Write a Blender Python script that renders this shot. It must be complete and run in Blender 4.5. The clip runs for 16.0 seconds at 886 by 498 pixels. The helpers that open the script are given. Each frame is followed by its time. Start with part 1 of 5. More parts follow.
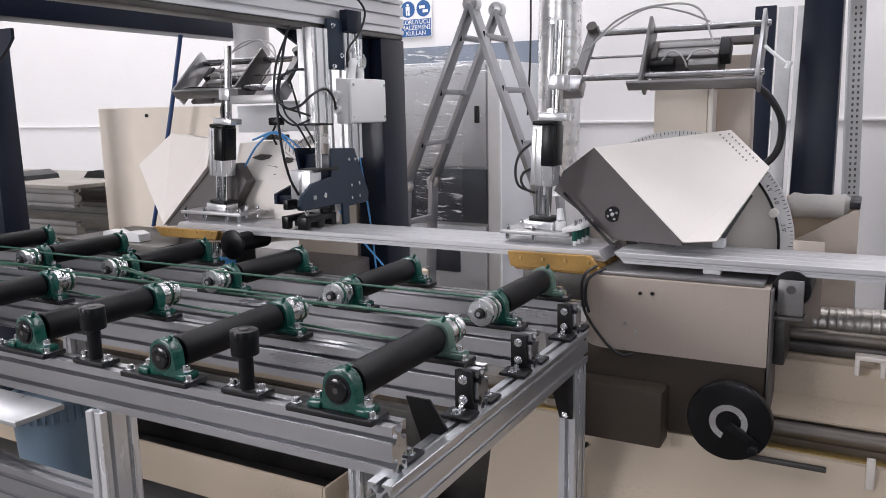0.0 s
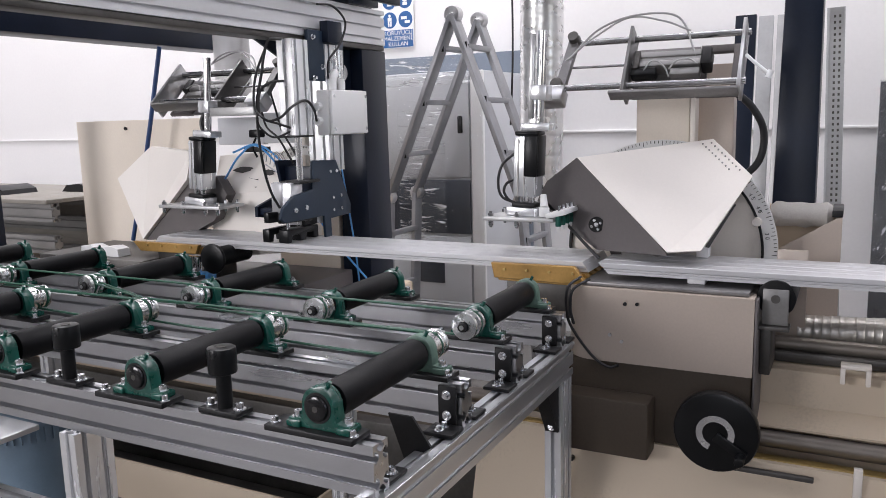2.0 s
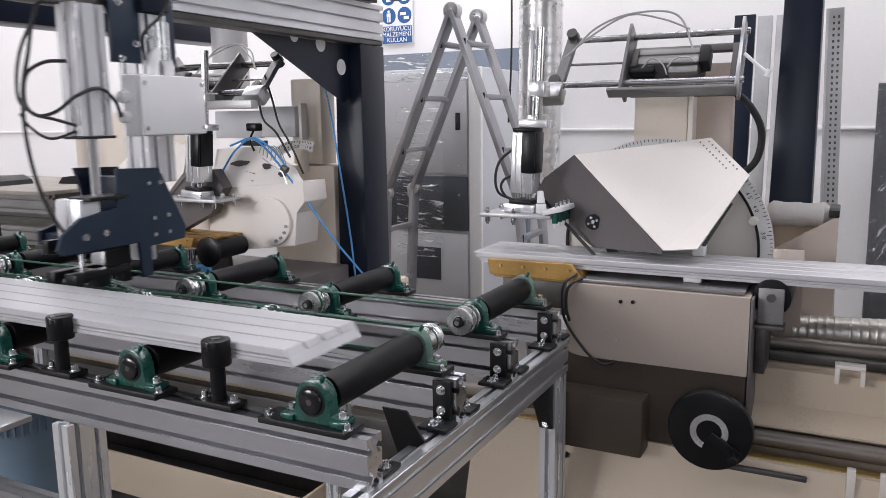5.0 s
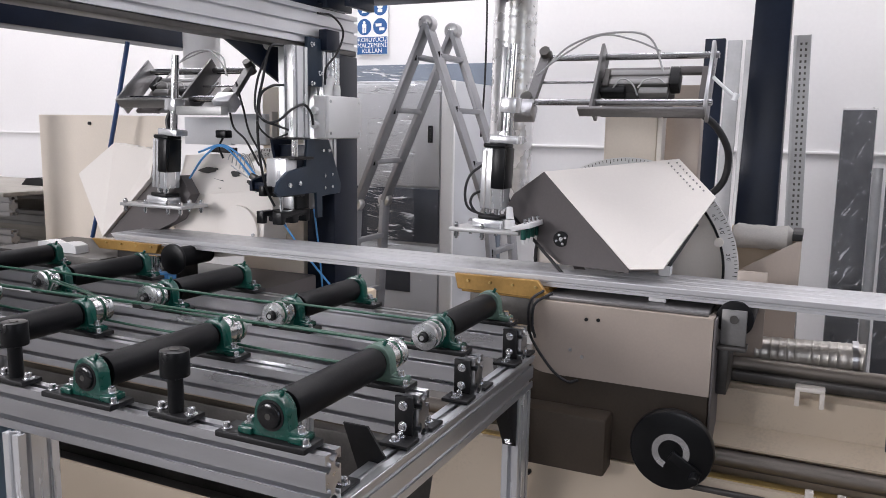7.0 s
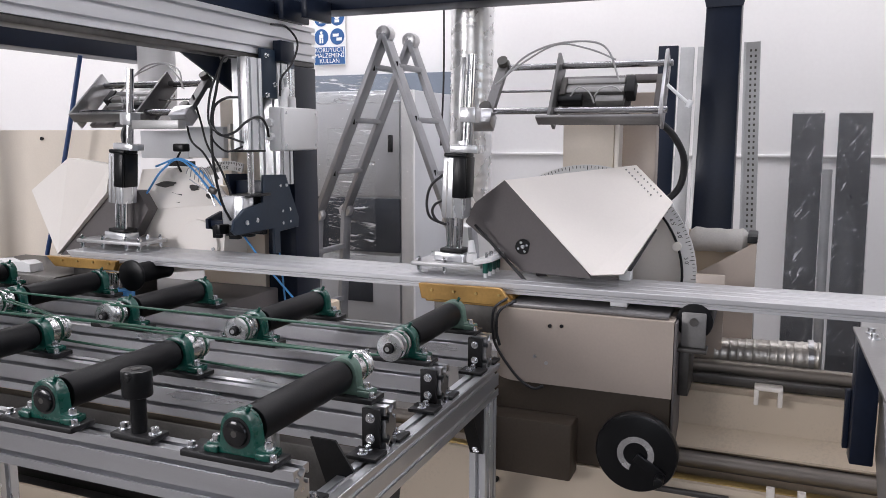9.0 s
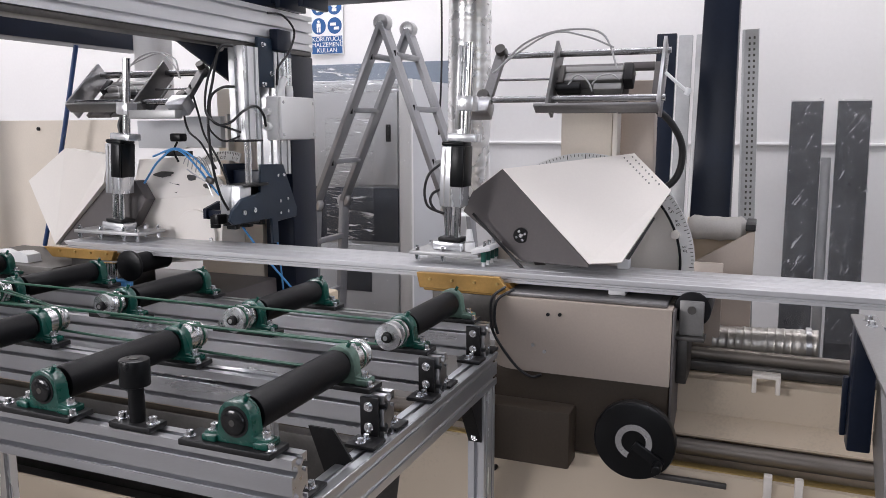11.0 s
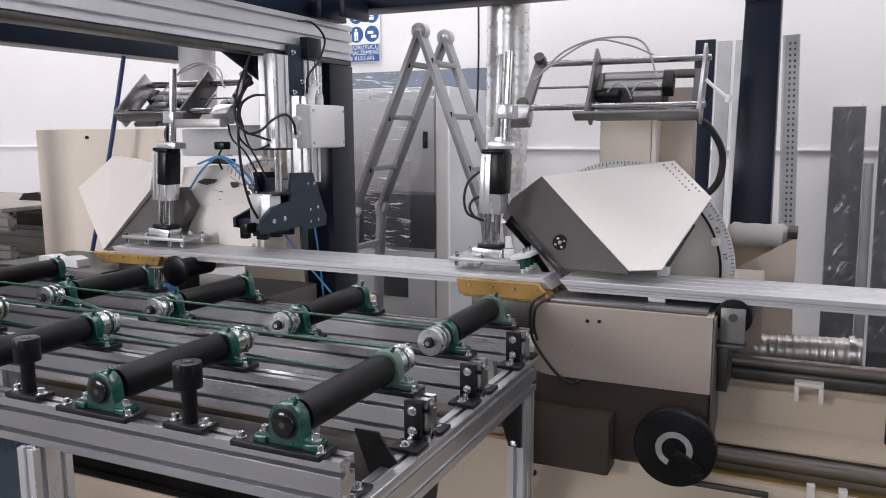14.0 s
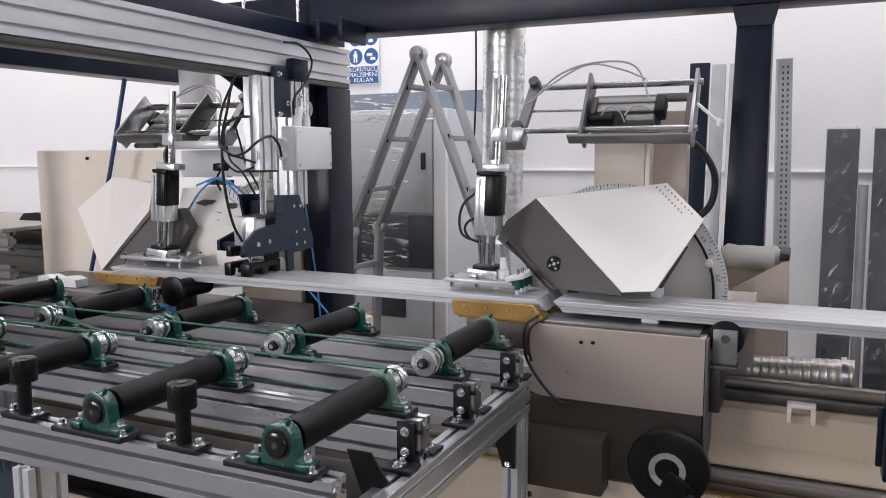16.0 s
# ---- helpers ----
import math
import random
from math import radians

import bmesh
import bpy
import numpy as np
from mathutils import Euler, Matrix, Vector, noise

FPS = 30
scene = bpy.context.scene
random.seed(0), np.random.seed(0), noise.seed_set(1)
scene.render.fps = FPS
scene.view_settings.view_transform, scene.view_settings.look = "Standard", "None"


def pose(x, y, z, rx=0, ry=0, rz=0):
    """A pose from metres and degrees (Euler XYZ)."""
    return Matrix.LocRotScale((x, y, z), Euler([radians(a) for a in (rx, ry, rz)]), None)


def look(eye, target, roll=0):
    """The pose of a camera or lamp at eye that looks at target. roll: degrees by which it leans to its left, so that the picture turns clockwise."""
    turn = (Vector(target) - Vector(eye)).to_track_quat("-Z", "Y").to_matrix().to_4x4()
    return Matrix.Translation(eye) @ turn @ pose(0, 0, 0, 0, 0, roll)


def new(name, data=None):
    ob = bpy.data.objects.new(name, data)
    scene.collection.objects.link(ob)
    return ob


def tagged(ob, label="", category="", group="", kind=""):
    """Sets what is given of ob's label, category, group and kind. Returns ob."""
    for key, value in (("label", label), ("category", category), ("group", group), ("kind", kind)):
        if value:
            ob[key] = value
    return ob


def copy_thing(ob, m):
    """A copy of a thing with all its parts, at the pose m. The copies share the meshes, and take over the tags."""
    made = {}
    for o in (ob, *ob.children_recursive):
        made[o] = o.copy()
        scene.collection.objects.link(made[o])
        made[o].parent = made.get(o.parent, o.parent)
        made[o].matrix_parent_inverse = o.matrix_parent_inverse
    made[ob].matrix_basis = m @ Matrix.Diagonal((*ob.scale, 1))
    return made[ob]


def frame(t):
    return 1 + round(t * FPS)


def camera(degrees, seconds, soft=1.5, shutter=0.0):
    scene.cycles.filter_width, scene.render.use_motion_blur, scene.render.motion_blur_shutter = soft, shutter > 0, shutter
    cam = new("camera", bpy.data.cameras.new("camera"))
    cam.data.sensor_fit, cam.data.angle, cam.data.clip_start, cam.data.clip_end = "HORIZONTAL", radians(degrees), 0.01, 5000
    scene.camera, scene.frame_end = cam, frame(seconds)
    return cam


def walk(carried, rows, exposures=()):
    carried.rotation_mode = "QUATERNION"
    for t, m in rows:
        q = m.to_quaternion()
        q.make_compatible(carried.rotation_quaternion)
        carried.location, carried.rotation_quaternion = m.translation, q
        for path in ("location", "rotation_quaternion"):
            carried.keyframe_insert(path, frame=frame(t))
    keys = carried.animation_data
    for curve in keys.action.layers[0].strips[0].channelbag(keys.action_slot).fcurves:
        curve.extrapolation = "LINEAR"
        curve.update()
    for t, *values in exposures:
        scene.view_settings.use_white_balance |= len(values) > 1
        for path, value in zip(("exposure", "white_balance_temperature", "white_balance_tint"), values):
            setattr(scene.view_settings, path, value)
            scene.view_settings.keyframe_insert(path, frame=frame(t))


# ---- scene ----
cam = camera(58.6, 16.0, soft=0.75, shutter=0.5)

PATH = [
    (0, (0.02, -0.028, 1.444), (-0.922, 1.702, 1.095), -1.1),
    (0.5, (0.018, -0.023, 1.443), (-0.914, 1.715, 1.111), -1.1),
    (1, (0.012, -0.021, 1.439), (-0.942, 1.705, 1.107), -1.2),
    (1.5, (0.01, -0.015, 1.453), (-0.95, 1.716, 1.169), -2.1),
    (2, (0.015, -0.002, 1.446), (-0.896, 1.749, 1.121), -1.5),
    (2.5, (0.011, -0.003, 1.447), (-0.938, 1.725, 1.112), -1.1),
    (3, (0.017, -0.002, 1.447), (-0.907, 1.74, 1.115), -1.6),
    (3.2, (0.014, 0.001, 1.442), (-0.886, 1.755, 1.107), -0.8),
    (5.3, (0.015, 0.0, 1.44), (-0.888, 1.754, 1.109), -0.8),
    (5.5, (0.023, 0.008, 1.44), (-0.858, 1.771, 1.103), -0.3),
    (6, (0.026, 0.007, 1.446), (-0.835, 1.783, 1.126), -0.1),
    (6.5, (0.014, 0.021, 1.441), (-0.841, 1.8, 1.116), 0.3),
    (7, (0.019, 0.012, 1.445), (-0.82, 1.802, 1.143), 1.0),
    (7.5, (0.013, 0.01, 1.44), (-0.761, 1.823, 1.103), 1.0),
    (8, (0.01, 0.004, 1.435), (-0.738, 1.822, 1.065), 1.1),
    (8.5, (0.007, 0.012, 1.443), (-0.71, 1.846, 1.093), 1.0),
    (9, (0.018, 0.006, 1.452), (-0.734, 1.838, 1.17), 0.1),
    (11.3, (0.02, 0.009, 1.448), (-0.728, 1.838, 1.139), -0.1),
    (11.5, (0.016, 0.006, 1.447), (-0.738, 1.832, 1.138), -0.0),
    (12, (0.014, 0.005, 1.445), (-0.74, 1.83, 1.127), 0.2),
    (12.5, (0.011, 0.001, 1.444), (-0.744, 1.824, 1.117), 0.2),
    (13, (0.011, -0.003, 1.446), (-0.755, 1.814, 1.116), 0.3),
    (13.5, (0.011, -0.011, 1.451), (-0.774, 1.801, 1.135), 0.0),
    (14, (0.011, -0.022, 1.456), (-0.814, 1.776, 1.163), -0.3),
    (14.5, (0.018, -0.033, 1.458), (-0.839, 1.753, 1.179), -0.5),
    (15, (0.028, -0.038, 1.459), (-0.827, 1.75, 1.195), -0.6),
    (15.5, (0.034, -0.04, 1.46), (-0.801, 1.757, 1.19), -0.5),
    (16, (0.033, -0.034, 1.464), (-0.795, 1.77, 1.22), -0.2),
]
walk(cam, [(t, look(eye, target, roll)) for t, eye, target, roll in PATH], [(0, 0.13, 6390, 16), (8.5, 0.09, 6390, 16), (12, 0.04, 6390, 16), (16, 0.02, 6390, 16)])

# ---- light and world ----
world = bpy.data.worlds.new("world")
scene.world = world
world.use_nodes = True
wn = world.node_tree
sky = wn.nodes.new("ShaderNodeTexSky")
sky.sky_type = "NISHITA"
sky.sun_disc = False
sky.sun_elevation, sky.sun_rotation = radians(48), radians(140)
wn.nodes["Background"].inputs["Strength"].default_value = 0.12
wn.links.new(sky.outputs["Color"], wn.nodes["Background"].inputs["Color"])


def area_lamp(name, m, sx, sy, watts, colour):
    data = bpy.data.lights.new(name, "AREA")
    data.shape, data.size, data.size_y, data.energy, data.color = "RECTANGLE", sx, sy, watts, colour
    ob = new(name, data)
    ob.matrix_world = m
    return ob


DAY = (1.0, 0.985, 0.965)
# area lamps added as daylight through assumed, unseen roof lights and windows
area_lamp("added_roof_fill", look((-2.0, 3.7, 5.06), (-2.0, 3.7, 0)), 12.0, 1.1, 290, DAY)
area_lamp("added_roof_fill", look((-2.0, 1.0, 5.06), (-2.0, 1.0, 0)), 12.0, 1.1, 85, DAY)
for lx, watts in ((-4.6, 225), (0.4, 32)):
    area_lamp("added_front_fill", look((lx, -4.05, 2.5), (lx, 0, 1.9)), 2.4, 1.9, watts, DAY)
area_lamp("added_side_fill", look((4.55, 1.2, 2.5), (0, 1.9, 1.3)), 3.2, 1.9, 14, DAY)


# ---- materials ----
def mat(name, colour, rough=0.5, metal=0.0, scale=12.0, vary=0.12, bump=0.0, fine=90.0, streak=None, coat=0.0, random_shift=0.0, dirt=None, spec=0.5):
    """A surface with stains at one scale, grain at another, and fine relief."""
    m = bpy.data.materials.new(name)
    m.use_nodes = True
    nt = m.node_tree
    bs = nt.nodes["Principled BSDF"]
    co = nt.nodes.new("ShaderNodeTexCoord")
    mp = nt.nodes.new("ShaderNodeMapping")
    nt.links.new(co.outputs["Object"], mp.inputs["Vector"])
    if streak:
        mp.inputs["Scale"].default_value = streak
    big = nt.nodes.new("ShaderNodeTexNoise")
    big.inputs["Scale"].default_value, big.inputs["Detail"].default_value = scale, 5
    small = nt.nodes.new("ShaderNodeTexNoise")
    small.inputs["Scale"].default_value, small.inputs["Detail"].default_value = fine, 3
    nt.links.new(mp.outputs["Vector"], big.inputs["Vector"])
    nt.links.new(mp.outputs["Vector"], small.inputs["Vector"])
    add = nt.nodes.new("ShaderNodeMath")
    add.operation = "MULTIPLY_ADD"
    nt.links.new(small.outputs["Fac"], add.inputs[0])
    add.inputs[1].default_value = 0.35
    nt.links.new(big.outputs["Fac"], add.inputs[2])
    ramp = nt.nodes.new("ShaderNodeValToRGB")
    lo, hi = [c * (1 - vary) for c in colour], [min(1, c * (1 + vary)) for c in colour]
    if dirt:
        lo = dirt
    ramp.color_ramp.elements[0].position, ramp.color_ramp.elements[0].color = (0.32 if dirt else 0.45), (*lo, 1)
    ramp.color_ramp.elements[1].position, ramp.color_ramp.elements[1].color = (0.62 if dirt else 0.9), (*hi, 1)
    nt.links.new(add.outputs[0], ramp.inputs["Fac"])
    out = ramp.outputs["Color"]
    if random_shift:
        info = nt.nodes.new("ShaderNodeObjectInfo")
        hsv = nt.nodes.new("ShaderNodeHueSaturation")
        mr = nt.nodes.new("ShaderNodeMapRange")
        mr.inputs["To Min"].default_value, mr.inputs["To Max"].default_value = 1 - random_shift, 1 + random_shift
        nt.links.new(info.outputs["Random"], mr.inputs["Value"])
        nt.links.new(mr.outputs["Result"], hsv.inputs["Value"])
        nt.links.new(out, hsv.inputs["Color"])
        out = hsv.outputs["Color"]
    nt.links.new(out, bs.inputs["Base Color"])
    rr = nt.nodes.new("ShaderNodeMapRange")
    rr.inputs["To Min"].default_value, rr.inputs["To Max"].default_value = max(0.03, rough - 0.1), min(1, rough + 0.12)
    nt.links.new(big.outputs["Fac"], rr.inputs["Value"])
    nt.links.new(rr.outputs["Result"], bs.inputs["Roughness"])
    bs.inputs["Metallic"].default_value = metal
    bs.inputs["Coat Weight"].default_value = coat
    bs.inputs["Specular IOR Level"].default_value = spec
    if bump:
        bp = nt.nodes.new("ShaderNodeBump")
        bp.inputs["Strength"].default_value, bp.inputs["Distance"].default_value = bump, 0.002
        nt.links.new(small.outputs["Fac"], bp.inputs["Height"])
        nt.links.new(bp.outputs["Normal"], bs.inputs["Normal"])
    return m


def film_mat(name):
    """Clear stretch film: crumpled, glossy, mostly see-through."""
    m = bpy.data.materials.new(name)
    m.use_nodes = True
    nt = m.node_tree
    bs = nt.nodes["Principled BSDF"]
    bs.inputs["Base Color"].default_value = (0.06, 0.065, 0.07, 1)
    bs.inputs["Roughness"].default_value = 0.12
    bs.inputs["Alpha"].default_value = 0.16
    co = nt.nodes.new("ShaderNodeTexCoord")
    mp = nt.nodes.new("ShaderNodeMapping")
    mp.inputs["Scale"].default_value = (7, 7, 5)
    ns = nt.nodes.new("ShaderNodeTexNoise")
    ns.inputs["Scale"].default_value, ns.inputs["Detail"].default_value, ns.inputs["Distortion"].default_value = 1.6, 3, 2.2
    bp = nt.nodes.new("ShaderNodeBump")
    bp.inputs["Strength"].default_value, bp.inputs["Distance"].default_value = 1.0, 0.03
    nt.links.new(co.outputs["Object"], mp.inputs["Vector"])
    nt.links.new(mp.outputs["Vector"], ns.inputs["Vector"])
    nt.links.new(ns.outputs["Fac"], bp.inputs["Height"])
    nt.links.new(bp.outputs["Normal"], bs.inputs["Normal"])
    return m


ALU = mat("anodised_aluminium", (0.52, 0.53, 0.555), 0.30, 1.0, 3, 0.06, 0.05, 160, (1, 8, 8))
ALU_Y = mat("anodised_aluminium_rail", (0.54, 0.55, 0.565), 0.32, 0.8, 3, 0.06, 0.05, 160, (8, 1, 8))
ALU_AXIS = mat("bright_anodised_axis", (0.74, 0.75, 0.77), 0.32, 0.5, 3, 0.05, 0.04, 160, (8, 1, 8))
ALU_BRIGHT = mat("bright_aluminium", (0.80, 0.81, 0.83), 0.24, 0.6, 5, 0.06, 0.04, 140, (8, 8, 1))
ALU_TURNED = mat("turned_aluminium", (0.76, 0.77, 0.78), 0.24, 1.0, 20, 0.12, 0.1, 200)
PROFILE = mat("extruded_profile", (0.60, 0.60, 0.615), 0.38, 0.45, 3, 0.05, 0.06, 150, (0.6, 9, 9))
STEEL = mat("ground_steel", (0.52, 0.52, 0.53), 0.3, 1.0, 8, 0.14, 0.06, 120)
CHROME = mat("chrome_rod", (0.78, 0.78, 0.8), 0.1, 1.0, 6, 0.05)
ZINC = mat("zinc_bolt", (0.72, 0.73, 0.75), 0.24, 1.0, 40, 0.15, 0.1, 300)
RUBBER = mat("black_roller_rubber", (0.006, 0.006, 0.007), 0.42, 0.0, 9, 0.35, 0.12, 240, spec=0.17)
BLACK = mat("black_oxide_steel", (0.012, 0.012, 0.013), 0.42, 0.0, 14, 0.3, 0.15, 160, spec=0.3)
PLASTIC = mat("black_plastic", (0.008, 0.0085, 0.0095), 0.3, 0.0, 12, 0.2, 0.08, 200, spec=0.25)
GREEN = mat("green_cast_iron", (0.003, 0.070, 0.052), 0.27, 0.0, 22, 0.35, 0.35, 120, coat=0.3)
GLOSS = mat("oily_black_steel", (0.008, 0.008, 0.009), 0.16, 0.0, 14, 0.2, 0.1, 160)
GREEN_DUSTY = mat("dusty_green_cast_iron", (0.10, 0.17, 0.135), 0.5, 0.0, 22, 0.3, 0.35, 120)
BELT = mat("green_round_belt", (0.004, 0.075, 0.042), 0.4, 0.0, 15, 0.2)
NAVY = mat("navy_painted_steel", (0.007, 0.012, 0.026), 0.34, 0.0, 5, 0.25, 0.1, 110, spec=0.28)
PLATE_NAVY = mat("blue_navy_plate", (0.014, 0.029, 0.052), 0.4, 0.0, 6, 0.2, 0.1, 110, spec=0.45)
PLATE_GREY = mat("grey_steel_plate", (0.23, 0.225, 0.22), 0.4, 0.4, 8, 0.15, 0.1, 140)
PLATE_PALE = mat("pale_machined_plate", (0.50, 0.50, 0.50), 0.42, 0.55, 8, 0.1, 0.08, 150)
LADDER = mat("brushed_ladder_aluminium", (0.29, 0.295, 0.31), 0.4, 0.55, 8, 0.15, 0.08, 140)
CREAM = mat("cream_machine_paint", (0.80, 0.745, 0.68), 0.45, 0.0, 4, 0.05, 0.1, 130)
CREAM_WORN = mat("cream_paint_dusty", (0.57, 0.475, 0.36), 0.55, 0.0, 2.2, 0.06, 0.15, 120, dirt=(0.42, 0.35, 0.265))
CREAM_TAN = mat("tan_cream_machine_paint", (0.79, 0.71, 0.61), 0.5, 0.0, 2.5, 0.06, 0.1, 130)
CARRIER_STEEL = mat("dark_oiled_plate", (0.19, 0.185, 0.185), 0.36, 0.5, 7, 0.2, 0.1, 120)
CARRIER_ROD = mat("dark_polished_rod", (0.42, 0.42, 0.43), 0.2, 1.0, 6, 0.1, 0.04, 120)
CYLINDER = mat("dull_cylinder_aluminium", (0.30, 0.295, 0.29), 0.38, 0.7, 6, 0.12, 0.08, 150, (1, 8, 8))
GUARD_WHITE = mat("cream_white_guard_paint", (0.88, 0.83, 0.775), 0.5, 0.0, 3, 0.03, 0.05, 150)
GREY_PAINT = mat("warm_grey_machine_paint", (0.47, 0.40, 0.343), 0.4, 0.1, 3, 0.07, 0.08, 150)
# brown grey paint, darkened further to hold the shade low on the machine
GREY_LOW = mat("brown_grey_paint_with_shade", (0.080, 0.063, 0.048), 0.5, 0.0, 3, 0.16, 0.1, 130, spec=0.2)
GREY_DARK = mat("dark_grey_guard_paint", (0.125, 0.113, 0.112), 0.5, 0.0, 5, 0.1, 0.15, 140)
GOLD = mat("gold_anodised_jaw", (0.40, 0.235, 0.07), 0.36, 0.45, 7, 0.25, 0.1, 120)
BRASS = mat("brass_strip", (0.5, 0.36, 0.14), 0.4, 0.8, 9, 0.2, 0.1)
WHITE_BOX = mat("white_plastic_enclosure", (0.82, 0.82, 0.82), 0.35, 0.0, 6, 0.03, 0.04, 160)
CABINET = mat("light_grey_cabinet_paint", (0.58, 0.595, 0.62), 0.4, 0.0, 3, 0.06, 0.05, 130)
CABINET_DARK = mat("slate_cabinet_panel", (0.05, 0.058, 0.075), 0.4, 0.0, 4, 0.15, 0.08, 120)
CABINET_BLUE = mat("blue_grey_panel", (0.16, 0.19, 0.235), 0.5, 0.0, 3, 0.1, 0.05, 120)
FILM = film_mat("clear_stretch_film")


def streak_film(name, scale, tilt, lo, hi, most):
    """Bunched film: highlights painted as pale streaks in the sparse creases, clear between them."""
    m = film_mat(name)
    nt = m.node_tree
    bs = nt.nodes["Principled BSDF"]
    bs.inputs["Base Color"].default_value = (0.86, 0.88, 0.91, 1)
    co, mp = nt.nodes.new("ShaderNodeTexCoord"), nt.nodes.new("ShaderNodeMapping")
    mp.vector_type = "TEXTURE"
    mp.inputs["Scale"].default_value, mp.inputs["Rotation"].default_value = [1 / v for v in scale], (0, radians(tilt), 0)
    ns, rg = nt.nodes.new("ShaderNodeTexNoise"), nt.nodes.new("ShaderNodeMapRange")
    ns.inputs["Scale"].default_value, ns.inputs["Detail"].default_value, ns.inputs["Distortion"].default_value = 1.0, 4, 0.6
    for key, v in (("From Min", lo), ("From Max", hi), ("To Min", 0.03), ("To Max", most)):
        rg.inputs[key].default_value = v
    nt.links.new(co.outputs["Object"], mp.inputs["Vector"])
    nt.links.new(mp.outputs["Vector"], ns.inputs["Vector"])
    nt.links.new(ns.outputs["Fac"], rg.inputs["Value"])
    nt.links.new(rg.outputs["Result"], bs.inputs["Alpha"])
    return m


FILM_FOLD = streak_film("bunched_film_glints", (7, 7, 60), 4, 0.55, 0.66, 0.85)
FILM_GLINT = streak_film("creased_film_glints", (60, 60, 7), 32, 0.61, 0.70, 0.4)
WALL = mat("white_wall_panel", (0.83, 0.82, 0.82), 0.6, 0.0, 0.7, 0.035, 0.05, 45)
# grey chosen for the unseen walls to cut bounced light
WALL_GREY = mat("unseen_wall_grey", (0.30, 0.30, 0.30), 0.8, 0.0, 2.0, 0.15, 0.3, 30)
CEILING = mat("grey_roof_sheet", (0.35, 0.35, 0.36), 0.6, 0.0, 1.0, 0.05, 0.05, 30)
FLOOR = mat("worn_concrete_floor", (0.14, 0.132, 0.125), 0.6, 0.0, 1.6, 0.2, 0.3, 60, dirt=(0.075, 0.07, 0.065))
HOSE_BLUE = mat("blue_air_hose", (0.10, 0.36, 0.75), 0.3, 0.0, 12, 0.1)
TUBE_BLUE = mat("dark_blue_tube", (0.025, 0.06, 0.17), 0.3, 0.0, 12, 0.1)
HOSE_BLACK = mat("black_cable_sheath", (0.014, 0.014, 0.016), 0.4, 0.0, 20, 0.2)
HOSE_GREY = mat("grey_air_hose", (0.38, 0.38, 0.38), 0.35, 0.0, 12, 0.1)
SIGN_BLUE = mat("sign_blue", (0.015, 0.10, 0.30), 0.4, 0.0, 9, 0.06)
SCALE_WHITE = mat("white_enamel_scale", (0.74, 0.735, 0.72), 0.35, 0.0, 9, 0.05, 0.04, 150)
SIGN_WHITE = mat("sign_white", (0.85, 0.87, 0.88), 0.4, 0.0, 9, 0.03)
BUCKET = mat("pale_blue_plastic", (0.15, 0.215, 0.28), 0.4, 0.0, 8, 0.08, 0.05)
WRAP_DARK = mat("dark_wrapped_sheet", (0.035, 0.037, 0.042), 0.3, 0.0, 6, 0.3, 0.2, 40)
SACK = mat("beige_cloth", (0.62, 0.595, 0.56), 0.85, 0.0, 7, 0.12, 0.5, 200)
PERF = mat("galvanised_channel", (0.46, 0.465, 0.47), 0.45, 0.6, 9, 0.1, 0.05)
DARK_SHAFT = mat("oiled_steel_shaft", (0.22, 0.195, 0.17), 0.45, 0.6, 9, 0.2, 0.08, 120, (0.5, 6, 6))
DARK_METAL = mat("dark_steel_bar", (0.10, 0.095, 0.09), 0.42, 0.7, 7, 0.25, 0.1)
DUCT = mat("spiral_foil_duct", (0.86, 0.86, 0.86), 0.27, 0.7, 12, 0.14, 0.3, 60)
DUCT_DULL = mat("dull_foil_duct", (0.50, 0.475, 0.44), 0.36, 0.75, 12, 0.18, 0.3, 60)
WOOD = mat("grey_timber", (0.27, 0.25, 0.22), 0.6, 0.0, 5, 0.2, 0.3, 90, (1, 10, 10))


# ---- mesh helpers ----
def box(bm, x0, x1, y0, y1, z0, z1, bevel=0.0, m=None):
    """A box, edges rounded by bevel, into bm."""
    vs = bmesh.ops.create_cube(bm, size=1.0)["verts"]
    t = Matrix.Translation(((x0 + x1) / 2, (y0 + y1) / 2, (z0 + z1) / 2)) @ Matrix.Diagonal((abs(x1 - x0), abs(y1 - y0), abs(z1 - z0), 1))
    bmesh.ops.transform(bm, matrix=(m @ t) if m else t, verts=vs)
    if bevel:
        es = list({e for v in vs for e in v.link_edges})
        bmesh.ops.bevel(bm, geom=es, offset=bevel, segments=2, profile=0.5, affect="EDGES")
    return bm


def cyl(bm, a, b, r, seg=24, r2=None, bevel=0.0):
    """A cylinder or cone from a to b."""
    a, b = Vector(a), Vector(b)
    d = b - a
    res = bmesh.ops.create_cone(bm, cap_ends=True, segments=seg, radius1=r, radius2=r if r2 is None else r2, depth=d.length)
    vs = res["verts"]
    m = Matrix.Translation((a + b) / 2) @ d.to_track_quat("Z", "Y").to_matrix().to_4x4()
    if bevel:
        es = [e for e in {e for v in vs for e in v.link_edges} if any(len(f.verts) > 4 for f in e.link_faces)]
        out = bmesh.ops.bevel(bm, geom=es, offset=bevel, segments=2, profile=0.5, affect="EDGES")
        vs = list({v for f in out["faces"] for v in f.verts} | {v for v in vs if v.is_valid})
    bmesh.ops.transform(bm, matrix=m, verts=vs)
    return bm


